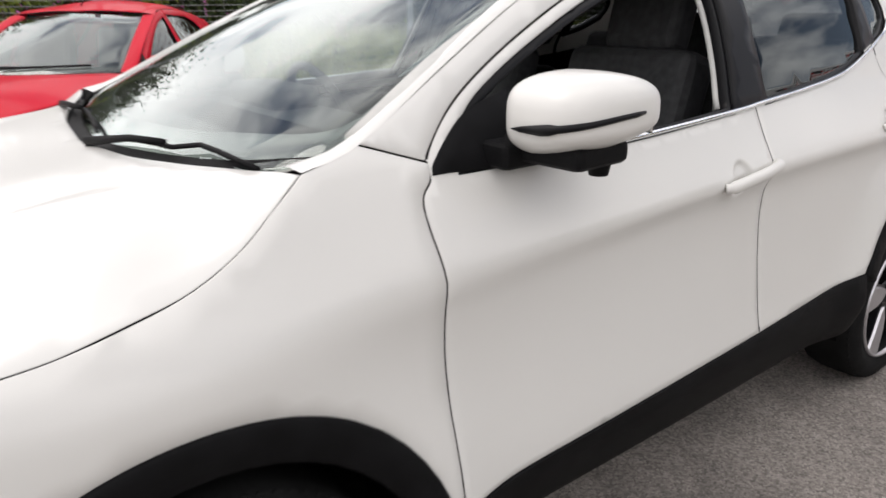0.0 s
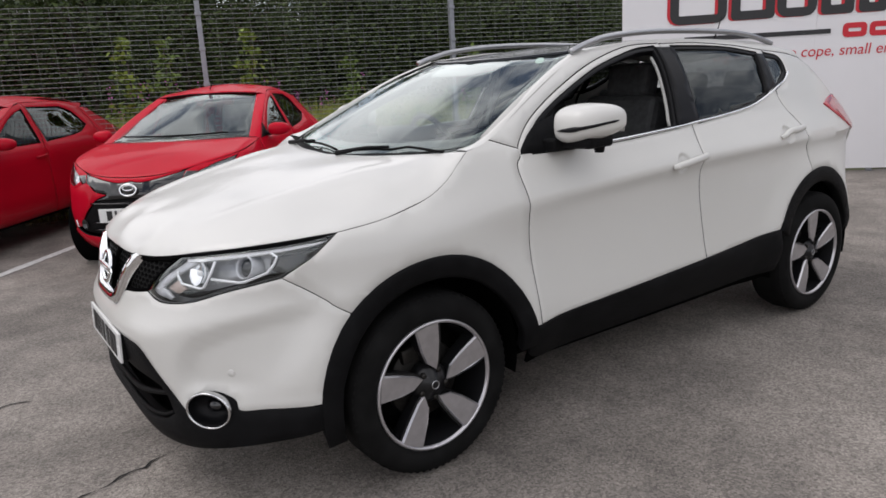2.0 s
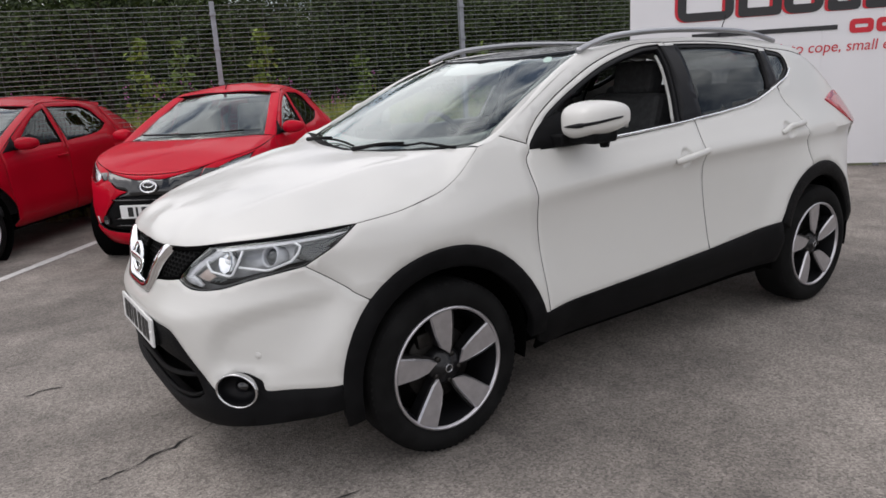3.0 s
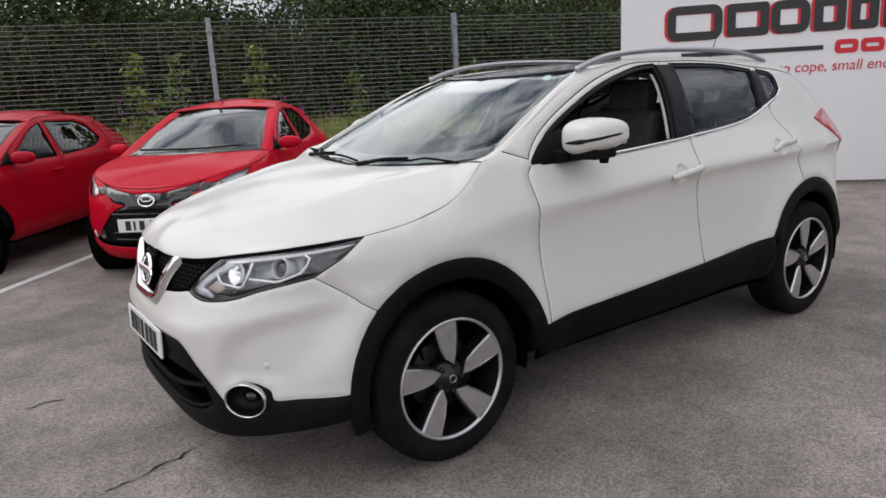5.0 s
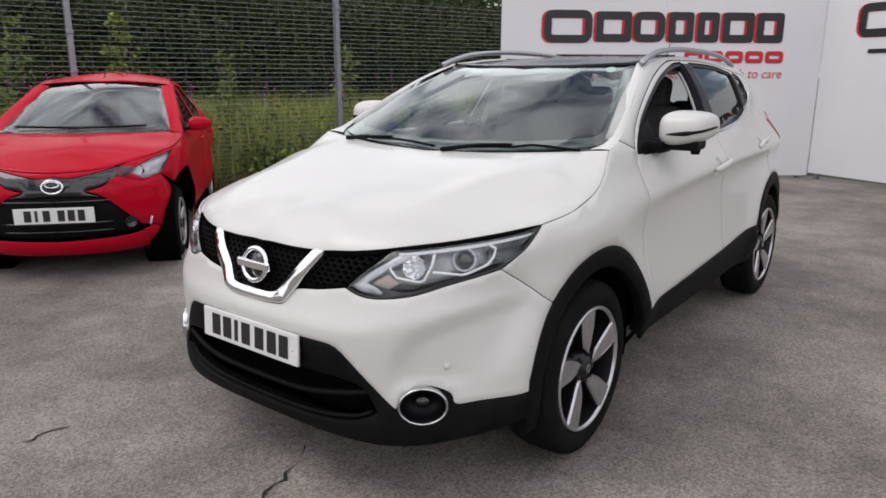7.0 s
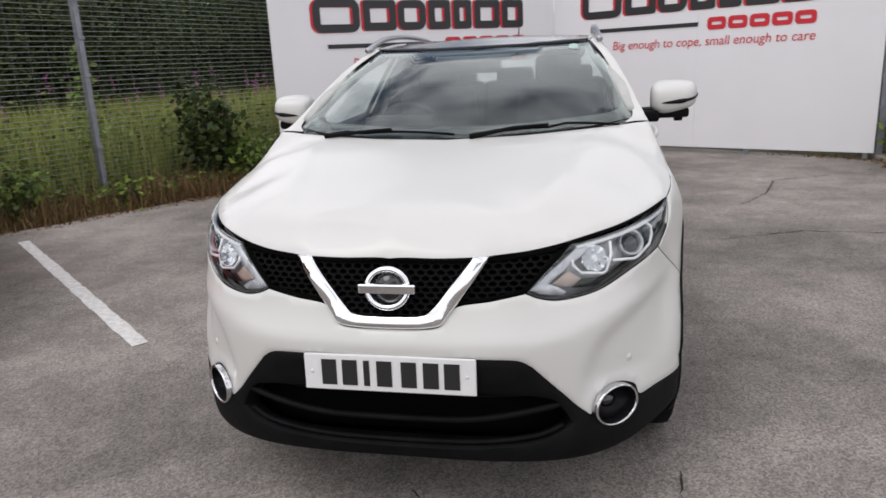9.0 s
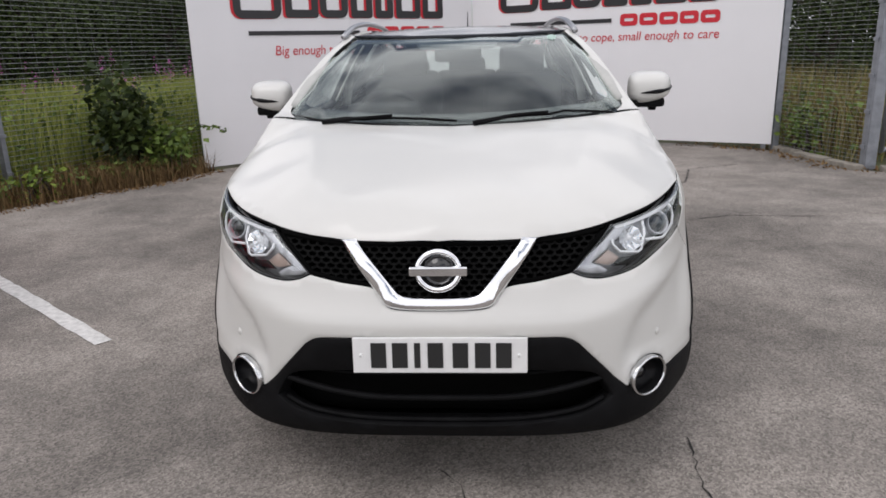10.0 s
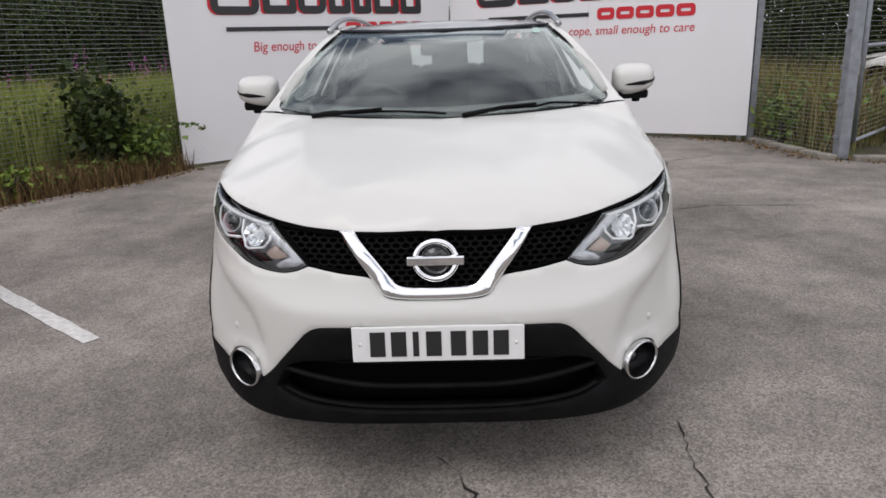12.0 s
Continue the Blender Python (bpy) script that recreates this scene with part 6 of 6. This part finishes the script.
tagged(leaves("willowherb_leaves", lf, LEAF, size=(.06, .12), seed=10, droop=.1), "narrow green willowherb leaves", "wildflowers", kind="stuff")


def bush(at, radius, height, n, seed, label, mat=LEAF, size=(.06, .12)):
    r = np.random.default_rng(seed)
    b = thing("bush", label, "bush")
    spots = []
    for k in range(14):
        a = r.uniform(0, 2 * np.pi)
        tip = Vector((at[0] + math.cos(a) * radius * r.uniform(.3, 1), at[1] + math.sin(a) * radius * r.uniform(.3, 1), height * r.uniform(.5, 1.05)))
        base = Vector((at[0] + r.normal(0, .08), at[1] + r.normal(0, .08), -.03))
        mid = base.lerp(tip, .5) + Vector((0, 0, .15))
        line = smooth_line([tuple(base), tuple(mid), tuple(tip)], 4)
        part("stem", tube(line, [.012 - .001 * i for i in range(len(line))], 5), BARK, b)
        for _ in range(n // 14):
            t = r.uniform(.25, 1)
            c = Vector(line[min(int(t * len(line)), len(line) - 1)])
            spots.append((c.x + r.normal(0, .11), c.y + r.normal(0, .11), max(.02, c.z + r.normal(0, .09))))
    leaves("foliage", spots, mat, b, size, seed)
    return b


bush((-4.26, 5.62), .34, 1.2, 1000, 21, "dark leafy bramble bush beside the board", LEAF_DARK_SHADE, (.07, .15))
bush((-3.86, 5.80), .22, .6, 380, 22, "low bramble with pale green leaves", LEAF, (.07, .14))
bush((-4.62, 4.25), .16, .24, 130, 23, "small green weed clump by the fence post", LEAF_LIGHT, (.05, .09))
bush((-5.45, 3.55), .28, .5, 420, 25, "green weed clump growing through the fence", LEAF, (.05, .1))
bush((4.3, 6.75), .25, .55, 350, 24, "green weeds beside the board end", LEAF, (.05, .1))
spray = smooth_line([(-3.62, 5.95, .42), (-3.5, 5.92, .60), (-3.35, 6.0, .58), (-3.2, 6.14, .50)], 4)
twig = thing("bramble_branch", "thin bramble branch reaching across the white board", "branch")
part("stem", tube(spray, .004, 5), BARK, twig)
leaves("foliage", [q for q in spray for _ in range(3)], LEAF, twig, (.05, .09), 31)


def sapling(at, height, seed, label, mat):
    r = np.random.default_rng(seed)
    t = thing("sapling", label, "sapling", "saplings behind the fence")
    part("trunk", tube([(at[0], at[1], -.03), (at[0] + .03, at[1] + .02, height * .5), (at[0], at[1] + .03, height)], [.02, .013, .004], 6), BARK, t)
    spots = []
    for z in np.linspace(.22, .97, 9):
        z += r.uniform(-.02, .02)
        reach = .50 * (1.02 - z) * r.uniform(.7, 1.2) + .05
        for b in range(6):
            a = r.uniform(0, 2 * np.pi)
            for _ in range(9):
                d = reach * r.uniform(.1, 1)
                spots.append((at[0] + math.cos(a) * d + r.normal(0, .025), at[1] + math.sin(a) * d + r.normal(0, .025), height * z + d * .25 + r.normal(0, .025)))
    leaves("crown", spots, mat, t, (.05, .11), seed)
    return t


for k, (x, y, h, mat) in enumerate(((-6.30, 2.16, 2.12, LEAF_LIGHT), (-6.87, 1.22, 2.05, LEAF), (-6.75, .74, 2.08, LEAF_LIGHT), (-6.3, 3.6, 1.7, LEAF), (-8.6, -1.6, 2.1, LEAF_LIGHT), (-6.0, 5.6, 1.8, LEAF))):
    sapling((x, y), h, 40 + k, "young green sapling growing behind the mesh fence", mat)


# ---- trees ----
def tree(seed, height=9.0, radius=2.4, n=5200, mat=LEAF_DARK_SHADE):
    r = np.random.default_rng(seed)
    t = thing("tree", "broadleaf tree in the wood behind the fence, leaves coloured as in shade", "tree", "trees of the wood")
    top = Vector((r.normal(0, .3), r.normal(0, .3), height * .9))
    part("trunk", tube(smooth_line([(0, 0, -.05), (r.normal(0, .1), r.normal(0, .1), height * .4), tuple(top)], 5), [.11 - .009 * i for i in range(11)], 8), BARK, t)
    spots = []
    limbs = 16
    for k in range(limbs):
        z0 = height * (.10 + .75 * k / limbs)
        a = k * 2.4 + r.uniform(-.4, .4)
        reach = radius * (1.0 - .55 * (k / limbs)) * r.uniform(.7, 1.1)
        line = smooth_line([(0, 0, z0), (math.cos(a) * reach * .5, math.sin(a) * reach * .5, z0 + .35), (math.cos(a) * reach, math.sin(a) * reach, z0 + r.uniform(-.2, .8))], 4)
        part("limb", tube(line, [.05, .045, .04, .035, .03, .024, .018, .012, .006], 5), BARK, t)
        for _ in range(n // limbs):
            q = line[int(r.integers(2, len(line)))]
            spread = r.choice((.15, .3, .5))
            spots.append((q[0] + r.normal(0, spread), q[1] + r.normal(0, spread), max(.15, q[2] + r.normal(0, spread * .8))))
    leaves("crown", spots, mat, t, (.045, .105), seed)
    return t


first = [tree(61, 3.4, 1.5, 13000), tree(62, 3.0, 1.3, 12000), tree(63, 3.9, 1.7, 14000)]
for ob in first:
    ob.matrix_basis = pose(-60, 60 + 6 * first.index(ob), -.03)
r = random.Random(9)
rows = []
for row, (off, step) in enumerate(((5.6, 1.8), (7.6, 1.8), (10.0, 2.0), (13.0, 2.2))):
    for k in range(-9 - row, 10 + row):
        base = Vector((-5.28, 4.48)) + fdir * (k * step + r.uniform(-.6, .6)) + Vector((-fdir.y, fdir.x)) * (off + r.uniform(-.8, .8))
        rows.append(base)
for k in range(12):
    a = radians(8 + k * 7)
    rows.append(Vector((2.5 + 15 * math.sin(a) * 1.1 - 2, 6 + 11 * math.cos(a) + r.uniform(0, 3))))
for q in rows:
    copy_thing(r.choice(first), pose(q.x, q.y, -.03, rz=r.uniform(0, 360)) @ Matrix.Scale(r.uniform(.98, 1.3), 4))
# underwood that closes the view between the trunks, wood shade in its leaf colour
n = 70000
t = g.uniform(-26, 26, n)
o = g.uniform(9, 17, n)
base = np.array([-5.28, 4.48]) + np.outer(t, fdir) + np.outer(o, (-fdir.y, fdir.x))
tagged(leaves("underwood", np.c_[base, g.uniform(.1, 1, n) * (4.3 + 1.0 * np.sin(t * .9) + .9 * np.sin(t * 2.3 + o))], LEAF_DARK_SHADE, size=(.12, .26), seed=77), "dense undergrowth deep in the wood, leaves coloured as in shade", "undergrowth", kind="stuff")

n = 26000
tagged(leaves("underwood", np.c_[g.uniform(4, 22, n), g.uniform(17, 24, n), g.uniform(.1, 5.2, n)], LEAF_DARK_SHADE, size=(.14, .3), seed=78), "dense undergrowth beyond the gate, leaves coloured as in shade", "undergrowth", kind="stuff")

# right of the board: rough bank beyond the mesh
n = 15000
bx, by = g.uniform(4.0, 13, n), g.uniform(5.6, 16, n)
keep = (by > 5.6 + (bx - 4.2) * .6) & (bx > 4.20 + (7.0 - by) * .23)
keep &= (bx < 6.6) | (g.uniform(0, 1, n) < .12)
p = np.c_[bx, by, np.full(n, -.03)][keep]
tagged(blades("bank_grass", p, g.uniform(.3, 1.2, len(p)) * np.where(p[:, 0] > 6.6, .3, 1), BANK, 12, .006, .35), "rough yellow-green grass beyond the gate", "grass", kind="stuff")
p2 = p[::2].copy()
p2[:, 2] = g.uniform(.02, .8, len(p2)) * np.where(p2[:, 0] > 6.6, .2, 1)
tagged(leaves("bank_weeds", p2, LEAF, size=(.06, .16), seed=13), "mixed green weeds beyond the gate", "weeds", kind="stuff")
p3 = p[::2].copy()
tagged(blades("bank_dry_grass", p3, g.uniform(.4, 1.2, len(p3)) * np.where(p3[:, 0] > 6.6, .3, 1), DRY, 14, .006, .35), "dry seeding grass beyond the gate", "grass", kind="stuff")
far_car = hatchback(pose(9.2, 13.4, -.03, rz=-120), WHITE, True, "white hatchback parked far beyond the gate")
far_car["group"] = ""
